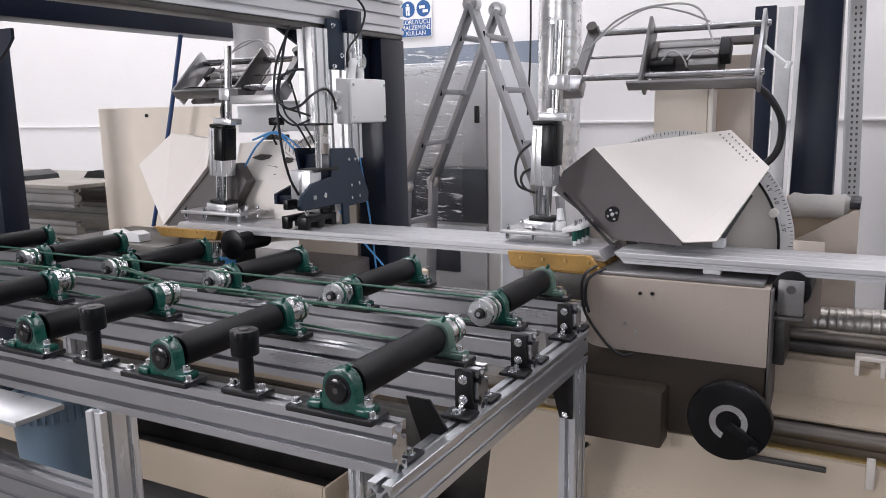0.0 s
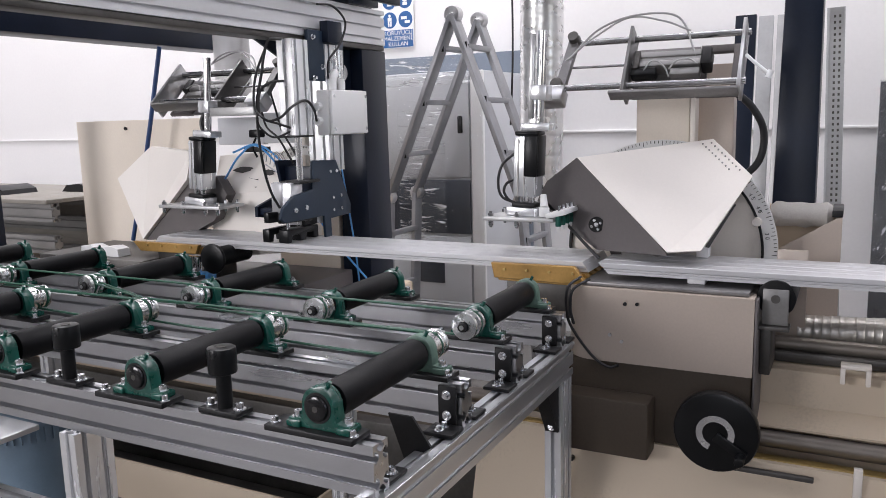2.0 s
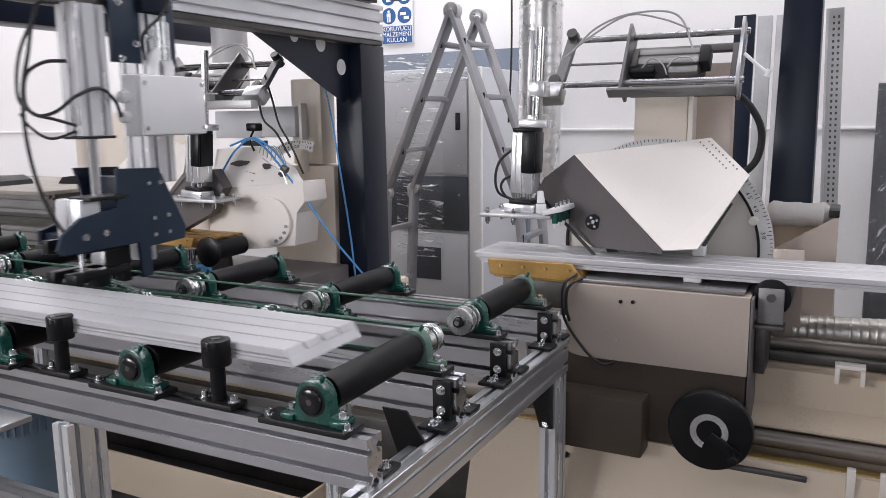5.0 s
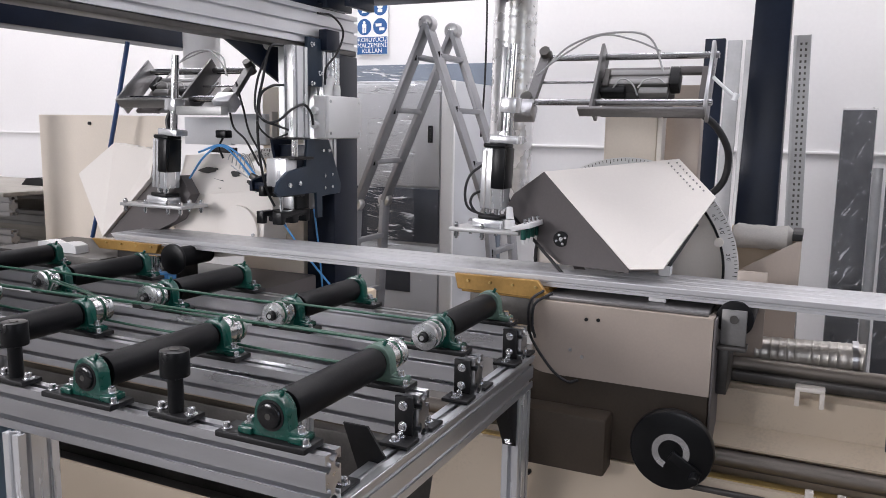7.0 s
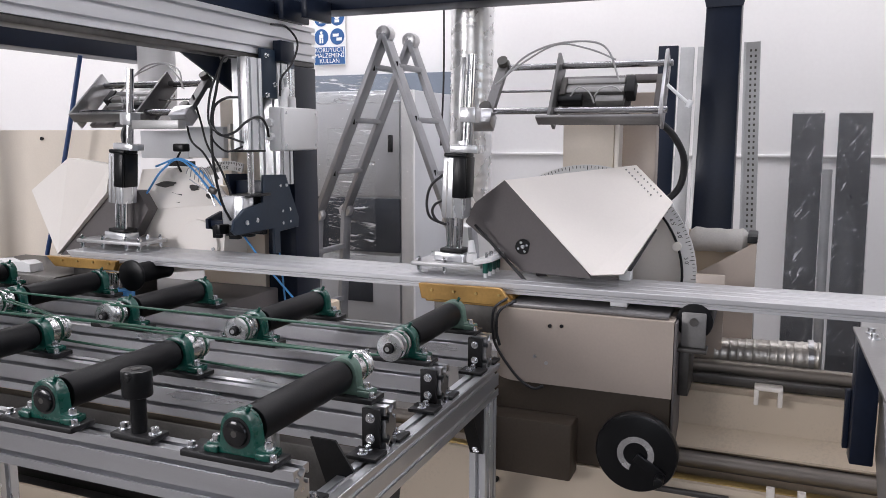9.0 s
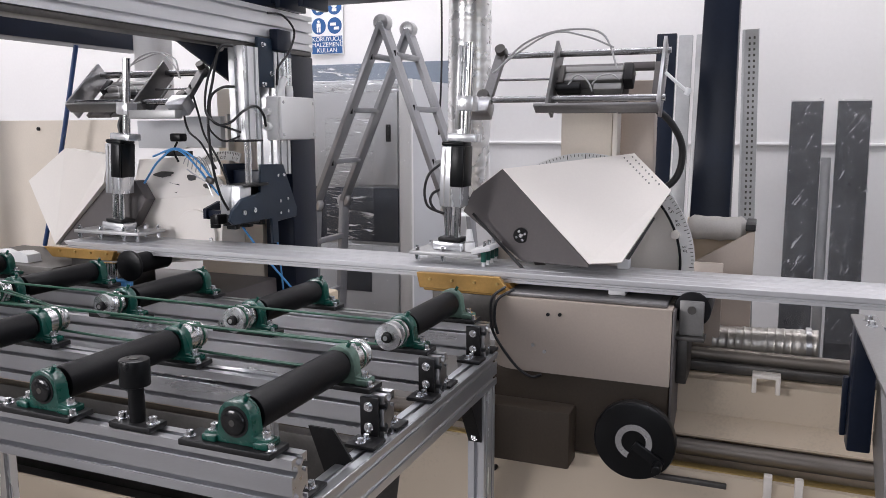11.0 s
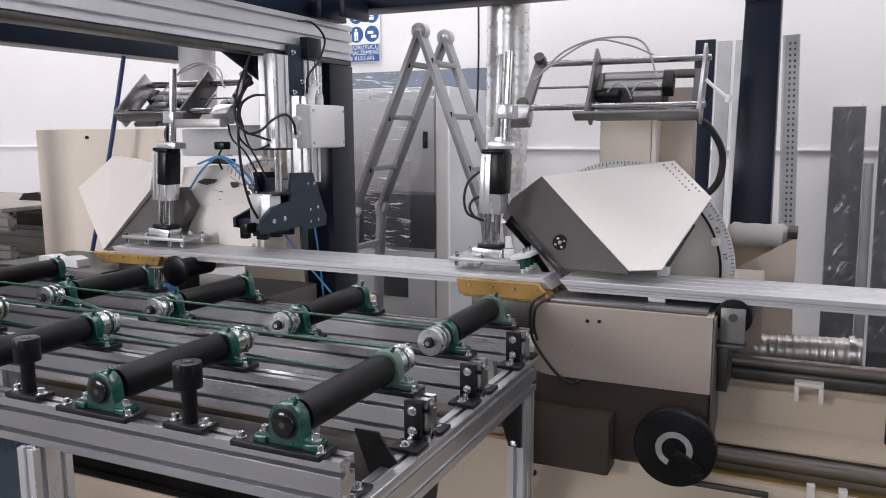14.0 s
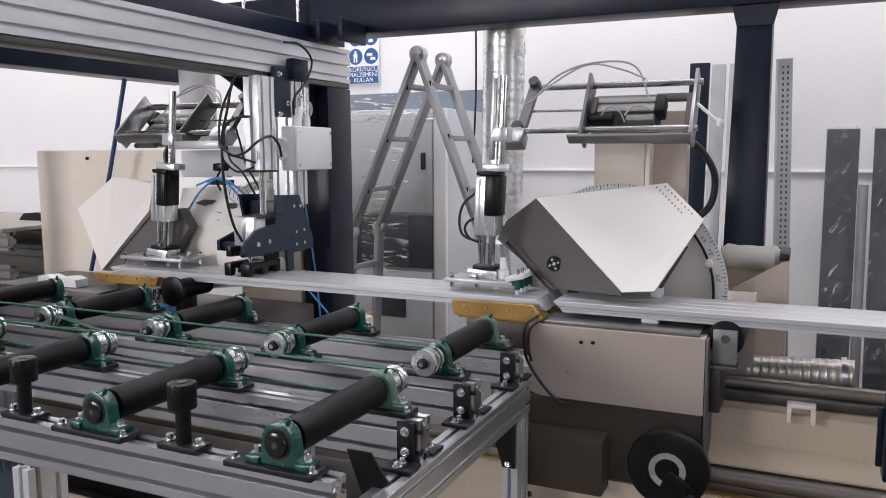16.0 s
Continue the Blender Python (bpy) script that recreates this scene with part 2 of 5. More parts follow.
def prism(bm, pts, axis, lo, hi, shear=None):
    """A closed outline pushed along an axis; pts are the two other coordinates in order (yz, xz or xy)."""
    def at(p, h):
        return {"x": (h, p[0], p[1]), "y": (p[0], h, p[1]), "z": (p[0], p[1], h)}[axis]
    la = [bm.verts.new(at(p, lo + (shear[0](p) if shear else 0))) for p in pts]
    lb = [bm.verts.new(at(p, hi + (shear[1](p) if shear else 0))) for p in pts]
    n = len(pts)
    fs = [bm.faces.new(la), bm.faces.new(lb[::-1])]
    fs += [bm.faces.new((la[i], lb[i], lb[(i + 1) % n], la[(i + 1) % n])) for i in range(n)]
    bmesh.ops.recalc_face_normals(bm, faces=fs)
    return bm


def tube(bm, pts, r, seg=8, steps=6):
    """A bent round bar, hose or cable through the given points."""
    p = [Vector(q) for q in pts]
    p = [p[0] * 2 - p[1]] + p + [p[-1] * 2 - p[-2]]
    line = []
    for i in range(1, len(p) - 2):
        for k in range(steps):
            t = k / steps
            line.append(0.5 * ((2 * p[i]) + (p[i + 1] - p[i - 1]) * t + (2 * p[i - 1] - 5 * p[i] + 4 * p[i + 1] - p[i + 2]) * t * t
                               + (3 * p[i] - p[i - 1] - 3 * p[i + 1] + p[i + 2]) * t ** 3))
    line.append(p[-2])
    rings, side = [], None
    for i, c in enumerate(line):
        d = (line[min(i + 1, len(line) - 1)] - line[max(i - 1, 0)]).normalized()
        if side is None:
            side = d.orthogonal().normalized()
        side = (side - d * side.dot(d)).normalized()
        up = d.cross(side)
        rings.append([bm.verts.new(c + r * (math.cos(a) * side + math.sin(a) * up)) for a in [2 * math.pi * k / seg for k in range(seg)]])
    for u, v in zip(rings, rings[1:]):
        for k in range(seg):
            bm.faces.new((u[k], u[(k + 1) % seg], v[(k + 1) % seg], v[k]))
    bm.faces.new(rings[0][::-1]), bm.faces.new(rings[-1])
    return bm


def ring(bm, c, axis, r0, r1, h, seg=40):
    """A flat ring or washer with thickness h along an axis."""
    q = Vector(axis).to_track_quat("Z", "Y").to_matrix().to_4x4()
    rows = []
    for r, z in ((r0, 0), (r1, 0), (r1, h), (r0, h)):
        rows.append([bm.verts.new(Vector(c) + q @ Vector((r * math.cos(2 * math.pi * k / seg), r * math.sin(2 * math.pi * k / seg), z))) for k in range(seg)])
    for j in range(4):
        u, v = rows[j], rows[(j + 1) % 4]
        for k in range(seg):
            bm.faces.new((u[k], u[(k + 1) % seg], v[(k + 1) % seg], v[k]))
    bmesh.ops.recalc_face_normals(bm, faces=bm.faces[:])
    return bm


def B():
    return bmesh.new()


def smooth(me, angle=35):
    for p in me.polygons:
        p.use_smooth = True
    me.set_sharp_from_angle(angle=radians(angle))


def part(name, bm, material, parent=None, label=""):
    """bm as one mesh object, a part of parent, or a thing where there is none."""
    me = bpy.data.meshes.new(name)
    bm.normal_update()
    bm.to_mesh(me)
    bm.free()
    me.materials.append(material)
    smooth(me)
    ob = new(name, me)
    if parent:
        ob.parent = parent
    if label:
        ob["label"] = label
    return ob


def thing(name, label, category, group="", at=(0, 0, 0)):
    """An Empty at the base of a thing; its parts hang under it."""
    ob = tagged(new(name), label, category, group)
    ob.location = at
    ob.empty_display_size = 0.05
    return ob


def structure(name, bm, material, label=""):
    return tagged(part(name, bm, material), label, kind="structure")


def tslot(w, h, cell=0.045):
    """Outline of a slotted extrusion, w by h, with one slot for each cell of a side, centred on 0, 0."""
    g, lip, wide, deep = 0.0055, 0.0042, 0.011, 0.0165
    def side(length):
        n = max(1, round(length / cell))
        out = []
        for i in range(n):
            c = (i + 0.5) * length / n
            out += [(c - g, 0), (c - g, lip), (c - wide, lip), (c - wide, 0.0085), (c - 0.0035, deep), (c + 0.0035, deep), (c + wide, 0.0085), (c + wide, lip), (c + g, lip), (c + g, 0)]
        return out
    pts = []
    for k, length in enumerate((w, h, w, h)):
        pts.append([(-w / 2, -h / 2), (w / 2, -h / 2), (w / 2, h / 2), (-w / 2, h / 2)][k])
        for s, d in side(length):
            pts.append([(-w / 2 + s, -h / 2 + d), (w / 2 - d, -h / 2 + s), (w / 2 - s, h / 2 - d), (-w / 2 + d, h / 2 - s)][k])
    return pts


def bar(bm, axis, u, v, w, h, lo, hi):
    """A slotted bar along an axis, centred on u, v in the other two coordinates."""
    return prism(bm, [(u + a, v + b) for a, b in tslot(w, h)], axis, lo, hi)


def bolt(bm, c, n=(0, 0, 1), r=0.0075, h=0.009):
    """A socket-head bolt on its washer."""
    c, n = Vector(c), Vector(n)
    cyl(bm, c, c + n * 0.002, r * 1.55, 14)
    cyl(bm, c + n * 0.002, c + n * (0.002 + h), r, 12)
    ring(bm, c + n * (0.002 + h - 0.0005), n, r * 0.5, r * 0.95, 0.0012, 12)
    return bm


# ---- room ----
def opening_wall(bm, axis, at0, at1, lo, hi, z1, holes):
    """A wall with rectangular openings, from butted blocks. axis: the one it runs along."""
    def blk(a, b, za, zb):
        if b - a > 1e-4 and zb - za > 1e-4:
            box(bm, a, b, at0, at1, za, zb) if axis == "x" else box(bm, at0, at1, a, b, za, zb)
    edge = lo
    for a, b, za, zb in sorted(holes):
        blk(edge, a, 0, z1)
        blk(a, b, 0, za)
        blk(a, b, zb, z1)
        edge = b
    blk(edge, hi, 0, z1)
    return bm


structure("floor", box(B(), -9, 5, -4.5, 5.4, -0.2, 0), FLOOR, "worn grey concrete workshop floor")
structure("wall_north", box(B(), -9, 5, 5.0, 5.25, 0, 5.0), WALL, "white painted sandwich panel wall")
structure("wall_west", box(B(), -9.25, -9, -4.5, 5.25, 0, 5.0), WALL, "white painted wall")
# these two walls are assumed, out of view; their openings hold the lamps
structure("wall_east", opening_wall(B(), "y", 4.5, 4.75, -4.5, 5.25, 5.0, [(-0.5, 2.9, 1.5, 3.5)]), WALL_GREY, "assumed grey side wall out of view, opened for a lamp")
structure("wall_south", opening_wall(B(), "x", -4.25, -4.0, -9, 4.5, 5.0, [(-5.9, -3.3, 1.5, 3.5), (-0.9, 1.7, 1.5, 3.5)]), WALL_GREY, "assumed grey wall behind the camera, opened for the lamps")
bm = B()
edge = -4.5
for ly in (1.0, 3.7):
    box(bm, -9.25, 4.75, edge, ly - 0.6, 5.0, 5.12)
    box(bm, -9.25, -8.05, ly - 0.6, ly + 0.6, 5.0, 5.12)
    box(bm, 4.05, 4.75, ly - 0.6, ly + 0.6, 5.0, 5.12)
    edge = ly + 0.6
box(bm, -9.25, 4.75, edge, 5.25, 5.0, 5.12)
structure("ceiling", bm, CEILING, "unseen grey sheet roof, with long openings added for the lamps")
bm = B()
box(bm, -9, 4.5, 4.985, 4.999, 1.335, 1.352, 0.003)
structure("trim", bm, WALL, "white cable strip along the wall")


# ---- roller conveyor ----
BEAM_Y = (1.0275, 1.352, 1.634, 1.945)
TOP, PITCH, FIRST, LAST = 0.93, 0.419, -0.748, 7


def conveyor_frame():
    t = thing("conveyor_table", "slotted aluminium conveyor frame with black corner brackets", "conveyor table")
    for y in BEAM_Y:
        part("beam", bar(B(), "x", y, TOP - 0.045, 0.045, 0.09, -4.6, -0.645), ALU, t)
    rail = part("side_rail", bar(B(), "y", -0.6575, 0.795, 0.045, 0.09, 0.98, 2.0), ALU_Y, t)
    part("side_rail", bar(B(), "y", -3.2, 0.795, 0.045, 0.09, 0.98, 2.0), ALU_Y, t)
    # the long top bead of the rail's outer edge
    part("edge_strip", box(B(), -0.634, -0.631, 0.98, 2.0, 0.832, 0.8405, 0.001), ALU_Y, rail)
    for y in BEAM_Y[1:]:
        b = B()
        box(b, -0.694, -0.654, y - 0.031, y - 0.0235, 0.846, 0.926, 0.002)
        box(b, -0.70, -0.637, y - 0.085, y - 0.0315, 0.841, 0.849, 0.002)
        br = part("corner_bracket", b, BLACK, t, "black steel corner bracket")
        for c, n in (((-0.674, y - 0.031, 0.908), (0, -1, 0)), ((-0.674, y - 0.031, 0.866), (0, -1, 0)), ((-0.672, y - 0.048, 0.849), (0, 0, 1)), ((-0.672, y - 0.070, 0.849), (0, 0, 1))):
            part("bolt", bolt(B(), c, n, 0.0065, 0.007), ZINC, br)
        b = box(B(), -0.681, -0.637, y + 0.0235, y + 0.075, 0.841, 0.849, 0.002)
        br = part("corner_bracket", b, BLACK, t, "black steel corner bracket")
        part("bolt", bolt(B(), (-0.662, y + 0.052, 0.849)), ZINC, br)
    y = BEAM_Y[0]
    b = box(B(), -0.681, -0.645, y + 0.0235, y + 0.085, 0.841, 0.849, 0.002)
    br = part("corner_bracket", b, BLACK, t, "black steel corner bracket")
    part("bolt", bolt(B(), (-0.66, y + 0.055, 0.849)), ZINC, br)
    for x, y in ((-0.6575, 1.94), (-1.365, 1.03), (-1.365, 1.94), (-2.6, 1.03), (-2.6, 1.855), (-3.9, 1.03)):
        leg = part("leg", bar(B(), "z", x, y, 0.045, 0.09, 0.02, 0.75 if x > -1 else 0.839), ALU_BRIGHT, t)
        part("foot", cyl(B(), (x, y, 0), (x, y, 0.022), 0.035, 20), BLACK, leg)
        if x > -1:
            g = prism(B(), [(y - 0.047, 0.748), (y - 0.047, 0.62), (y - 0.052, 0.62), (y - 0.13, 0.748)], "x", x - 0.018, x + 0.018)
            gb = part("corner_bracket", g, BLACK, leg, "black steel corner bracket")
            part("bolt", bolt(B(), (x, y - 0.055, 0.635), (0, -1, 0.3), 0.007), ZINC, gb)
    part("lower_shelf", box(B(), -3.4, -1.757, 1.06, 1.195, 0.705, 0.72, 0.003), ALU_Y, t, "pale aluminium shelf plate")
    part("shelf_bracket", box(B(), -2.66, -2.55, 1.075, 1.18, 0.7205, 0.84, 0.003), DARK_METAL, t)
    part("lower_rail", bar(B(), "x", 1.03, 0.59, 0.045, 0.09, -3.9, -1.39), ALU, t)
    # dark strut slung between the first two beams
    st = B()
    prism(st, [(-0.735, 0.905), (-0.683, 0.905), (-0.645, 0.851), (-0.69, 0.818), (-0.70, 0.812)], "y", 1.198, 1.203)
    part("strut", st, BLACK, t, "black steel strut plate")
    return t


conveyor_frame()


def pillow_block(parent, y, near_pulley, dusty=False):
    """A flanged foot bearing on its black plate; y is the bearing's middle, the axle runs along y."""
    plate = part("base_plate", box(B(), -0.105, 0.075, y - 0.028, y + 0.028, 0.001, 0.012, 0.002), BLACK, parent, "black steel base plate")
    b = B()
    n = 14
    pts = [(-0.062, 0.012), (-0.062, 0.026), (-0.036, 0.029)] + [(-0.033 * math.cos(math.pi * k / n), 0.054 + 0.033 * math.sin(math.pi * k / n)) for k in range(n + 1)] + [(0.036, 0.029), (0.062, 0.026), (0.062, 0.012)]
    prism(b, pts, "y", y - 0.014, y + 0.014)
    es = [e for e in b.edges if abs(abs(e.verts[0].co.y - y) - 0.014) < 1e-6 and abs(e.verts[0].co.y - e.verts[1].co.y) < 1e-6]
    bmesh.ops.bevel(b, geom=es, offset=0.003, segments=2, profile=0.5, affect="EDGES")
    box(b, -0.064, -0.036, y - 0.0195, y + 0.0195, 0.012, 0.024, 0.003)
    box(b, 0.036, 0.064, y - 0.0195, y + 0.0195, 0.012, 0.024, 0.003)
    blk = part("bearing_housing", b, GREEN_DUSTY if dusty else GREEN, parent, "green cast iron bearing housing")
    part("grease_nipple", cyl(B(), (0.012, y, 0.083), (0.018, y, 0.094), 0.004, 10), GREEN, blk)
    b = B()
    ring(b, (0, y - 0.019, 0.051), (0, 1, 0), 0.011, 0.017, 0.038, 28)
    ring(b, (0, y - 0.0155, 0.051), (0, 1, 0), 0.018, 0.0265, 0.031, 28)
    part("bearing_insert", b, BLACK, blk, "black steel bearing insert")
    for x in (-0.05, 0.05):
        part("bolt", bolt(B(), (x, y, 0.025)), ZINC, blk)
    for x in (-0.092, 0.067):
        part("bolt", bolt(B(), (x, y - 0.012, 0.012), (0, 0, 1), 0.006, 0.008), ZINC, plate)


def roller(near, dusty=False):
    """A driven roller: near ones carry the pulley at the far end, far ones at the end towards the near row."""
    ya, yb = (BEAM_Y[0], BEAM_Y[1]) if near else (BEAM_Y[2], BEAM_Y[3])
    t = thing("conveyor_roller", "black rubber roller in green bearings with aluminium belt pulley", "conveyor roller", "conveyor rollers")
    b = cyl(B(), (0, ya + (0.012 if near else 0.026), 0.051), (0, yb - 0.024, 0.051), 0.0322, 40, bevel=0.003)
    part("roller_tube", b, RUBBER, t)
    lo, hi = (ya - 0.033, yb + 0.075) if near else (ya - 0.09, yb + 0.02)
    axle = part("axle", cyl(B(), (0, lo, 0.051), (0, hi, 0.051), 0.0105, 20, bevel=0.001), BLACK, t)
    pillow_block(t, ya - (0.012 if near else 0.0), not near)
    pillow_block(t, yb, near, dusty)
    c = yb + 0.0155 if near else ya - 0.078
    b = B()
    # two-groove pulley, turned as one solid
    prof = [(0.0, 0.012), (0.0, 0.031), (0.010, 0.031), (0.014, 0.026), (0.019, 0.026), (0.023, 0.0315), (0.029, 0.0315), (0.033, 0.026), (0.038, 0.026), (0.042, 0.031), (0.050, 0.031), (0.050, 0.012)]
    if near:
        prof = [(0.0, 0.012), (0.0, 0.031), (0.0215, 0.031), (0.0235, 0.0265), (0.0285, 0.0265), (0.0305, 0.0315), (0.038, 0.0315), (0.040, 0.0265), (0.046, 0.0265), (0.048, 0.031), (0.054, 0.031), (0.054, 0.012)]
    seg = 40
    rows = [[b.verts.new((r * math.cos(2 * math.pi * k / seg), c + s, 0.051 + r * math.sin(2 * math.pi * k / seg))) for k in range(seg)] for s, r in prof]
    for u, v in zip(rows, rows[1:] + rows[:1]):
        for k in range(seg):
            b.faces.new((u[k], u[(k + 1) % seg], v[(k + 1) % seg], v[k]))
    bmesh.ops.recalc_face_normals(b, faces=b.faces[:])
    pul = part("pulley", b, ALU_TURNED, axle, "turned aluminium belt pulley")
    part("hub_ring", ring(B(), (0, c - 0.003, 0.051), (0, 1, 0), 0.0075, 0.0125, 0.004, 24), BLACK, axle)
    part("hub_dome", cyl(B(), (0, lo - 0.001, 0.051), (0, lo + 0.016, 0.051), 0.0225, 32, bevel=0.006), GLOSS, axle) if near else None
    part("hub_cap", cyl(B(), (0, lo - 0.0012, 0.051), (0, lo + 0.003, 0.051), 0.0055, 14), DARK_METAL if near else STEEL, axle)
    return t


for near in (True, False):
    base = roller(near, True)
    base.location = (FIRST, 0, TOP)
    base = roller(near)
    base.location = (FIRST - PITCH, 0, TOP)
    for k in range(2, LAST + 1):
        copy_thing(base, pose(FIRST - PITCH * k, 0, TOP))


def belts():
    for y, z in ((BEAM_Y[1] + 0.040, 0.051), (BEAM_Y[1] + 0.059, 0.051), (BEAM_Y[2] - 0.043, 0.051), (BEAM_Y[2] - 0.062, 0.051)):
        odd = 0 if abs(y - BEAM_Y[1]) < 0.05 or abs(y - BEAM_Y[2]) < 0.05 else 1
        for k in range(odd, LAST, 2):
            x1, x0 = FIRST - PITCH * k, FIRST - PITCH * (k + 1)
            r = 0.0285
            arc1 = [(x1 + r * math.sin(a), y, TOP + z + r * math.cos(a)) for a in [math.pi * i / 8 for i in range(9)]]
            arc0 = [(x0 - r * math.sin(a), y, TOP + z - r * math.cos(a)) for a in [math.pi * i / 8 for i in range(9)]]
            pts = [((x0 + x1) / 2, y, TOP + z + r)] + arc1 + [((x0 + x1) / 2, y, TOP + z - r - 0.004)] + arc0 + [((x0 + x1) / 2, y, TOP + z + r)]
            tagged(part("drive_belt", tube(B(), pts, 0.0032, 8, 3), BELT), "green round polyurethane belt looped between two pulleys", "drive belt", "drive belts")
    # the crossing belt that ties the two rows together
    x, r = FIRST - PITCH * 2, 0.028
    ya, yb = BEAM_Y[1] + 0.05, BEAM_Y[2] - 0.05
    for s in (-1, 1):
        pts = [(x + s * r, ya, TOP + 0.051), (x - 0.1 + s * 0.01, (ya + yb) / 2, TOP + 0.051), (x - PITCH + s * r, yb, TOP + 0.06)]
        tagged(part("drive_belt", tube(B(), pts, 0.0027, 8, 6), BELT), "green round belt crossing between two roller rows", "drive belt", "drive belts")


belts()


def guide_post():
    t = thing("guide_post", "black turned guide post with a thick head, bolted to the beam", "guide post", "guide posts")
    b = box(B(), -0.046, 0.046, -0.0225, 0.0225, 0.001, 0.011, 0.002)
    part("base_plate", b, BLACK, t)
    part("post", cyl(B(), (0, 0, 0.011), (0, 0, 0.0725), 0.0138, 24), PLASTIC, t)
    head = part("head", cyl(B(), (-0.006, 0.006, 0.073), (-0.006, 0.006, 0.121), 0.0262, 32, bevel=0.0025), PLASTIC, t)
    part("cap_screw", cyl(B(), (-0.006, 0.006, 0.1205), (-0.006, 0.006, 0.1225), 0.009, 18), DARK_METAL, head)
    for x in (-0.034, 0.034):
        part("bolt", bolt(B(), (x, 0, 0.011)), ZINC, t)
    return t


gp = guide_post()
gp.location = (-0.974, BEAM_Y[0], TOP)
for k in range(1, 7):
    copy_thing(gp, pose(-0.974 - PITCH * k, BEAM_Y[0], TOP))


# ---- saw bed ----
def saw_bed():
    t = thing("saw_bed", "long cream painted saw bed with sloping chip tray", "saw bed")
    part("body", box(B(), -0.74, 2.6, 2.24, 2.42, 0.02, 0.755, 0.012), CREAM_WORN, t)
    part("drip_lip", prism(B(), [(2.2385, 0.655), (2.2385, 0.60), (2.165, 0.612), (2.165, 0.618)], "x", -0.74, 2.6), CREAM_WORN, t)
    part("body", box(B(), -4.2, -1.70, 2.24, 3.0, 0.02, 0.74, 0.012), CREAM_WORN, t)
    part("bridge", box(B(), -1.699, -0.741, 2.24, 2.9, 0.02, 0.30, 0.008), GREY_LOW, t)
    part("slide_way", box(B(), -0.95, 2.6, 2.10, 2.235, 0.02, 0.45, 0.008), CREAM_WORN, t)
    tray = prism(B(), [(2.098, 0.548), (2.098, 0.53), (2.0, 0.26), (2.0, 0.03), (1.985, 0.03), (1.985, 0.265), (2.08, 0.548)], "x", -0.95, 2.6)
    part("chip_tray", tray, CREAM_WORN, t, "cream painted sloping front panel, dusty")
    part("lower_panel", box(B(), -1.485, -0.96, 2.0, 2.09, 0.02, 0.17, 0.004), CREAM_WORN, t)
    trough = part("chip_trough", box(box(B(), -4.2, -1.50, 1.90, 1.915, 0.07, 0.225, 0.003), -1.499, -1.487, 1.90, 2.17, 0.07, 0.225, 0.003), CREAM_WORN, t, "open cream sheet steel chip trough")
    # floor kept dark: the trough's inner shade is in its colour
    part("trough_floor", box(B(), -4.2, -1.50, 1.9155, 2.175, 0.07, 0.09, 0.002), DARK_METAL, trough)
    part("trough_foot", box(B(), -2.9, -2.8, 1.95, 2.1, 0.0, 0.069, 0.002), DARK_METAL, trough)
    # dark sheet added for the shade inside the machine, no real plate
    part("recess_shade", box(B(), -4.2, -0.96, 2.18, 2.235, 0.02, 0.42, 0.004), DARK_METAL, t)
    part("guide_shaft", cyl(B(), (-4.2, 2.17, 0.58), (2.6, 2.17, 0.58), 0.024, 28), DARK_SHAFT, t, "steel guide shaft")
    part("guide_shaft", cyl(B(), (-0.74, 2.34, 0.80), (2.6, 2.34, 0.80), 0.020, 28), DARK_SHAFT, t, "steel guide shaft")
    part("shaft_support", box(B(), -0.74, 2.6, 2.30, 2.38, 0.757, 0.785, 0.004), DARK_METAL, t)
    part("rail_strip", box(B(), -4.2, 2.6, 2.105, 2.14, 0.532, 0.548, 0.002), BRASS, t, "worn brass coloured strip")
    part("edge_bar", box(B(), -0.24, -0.03, 2.048, 2.062, 0.525, 0.539, 0.003), DARK_METAL, t)
    for x in (0.067, 0.139):
        part("stop_lug", box(B(), x - 0.010, x + 0.010, 2.055, 2.078, 0.50, 0.576, 0.003), CREAM, t)
    b = box(B(), 0.015, 0.027, 2.20, 2.238, 0.742, 0.79, 0.003)
    box(b, 0.074, 0.086, 2.20, 2.238, 0.742, 0.79, 0.003)
    box(b, 0.015, 0.086, 2.20, 2.238, 0.783, 0.795, 0.003)
    part("handle", b, CREAM, t, "cream square handle")
    for x, y, z in ((-0.655, 2.053, 0.48), (-0.50, 2.075, 0.54), (-0.30, 2.075, 0.54)):
        part("tray_screw", cyl(B(), (x, y - 0.008, z), (x, y + 0.008, z), 0.007, 12), BLACK, t)
    return t


saw_bed()


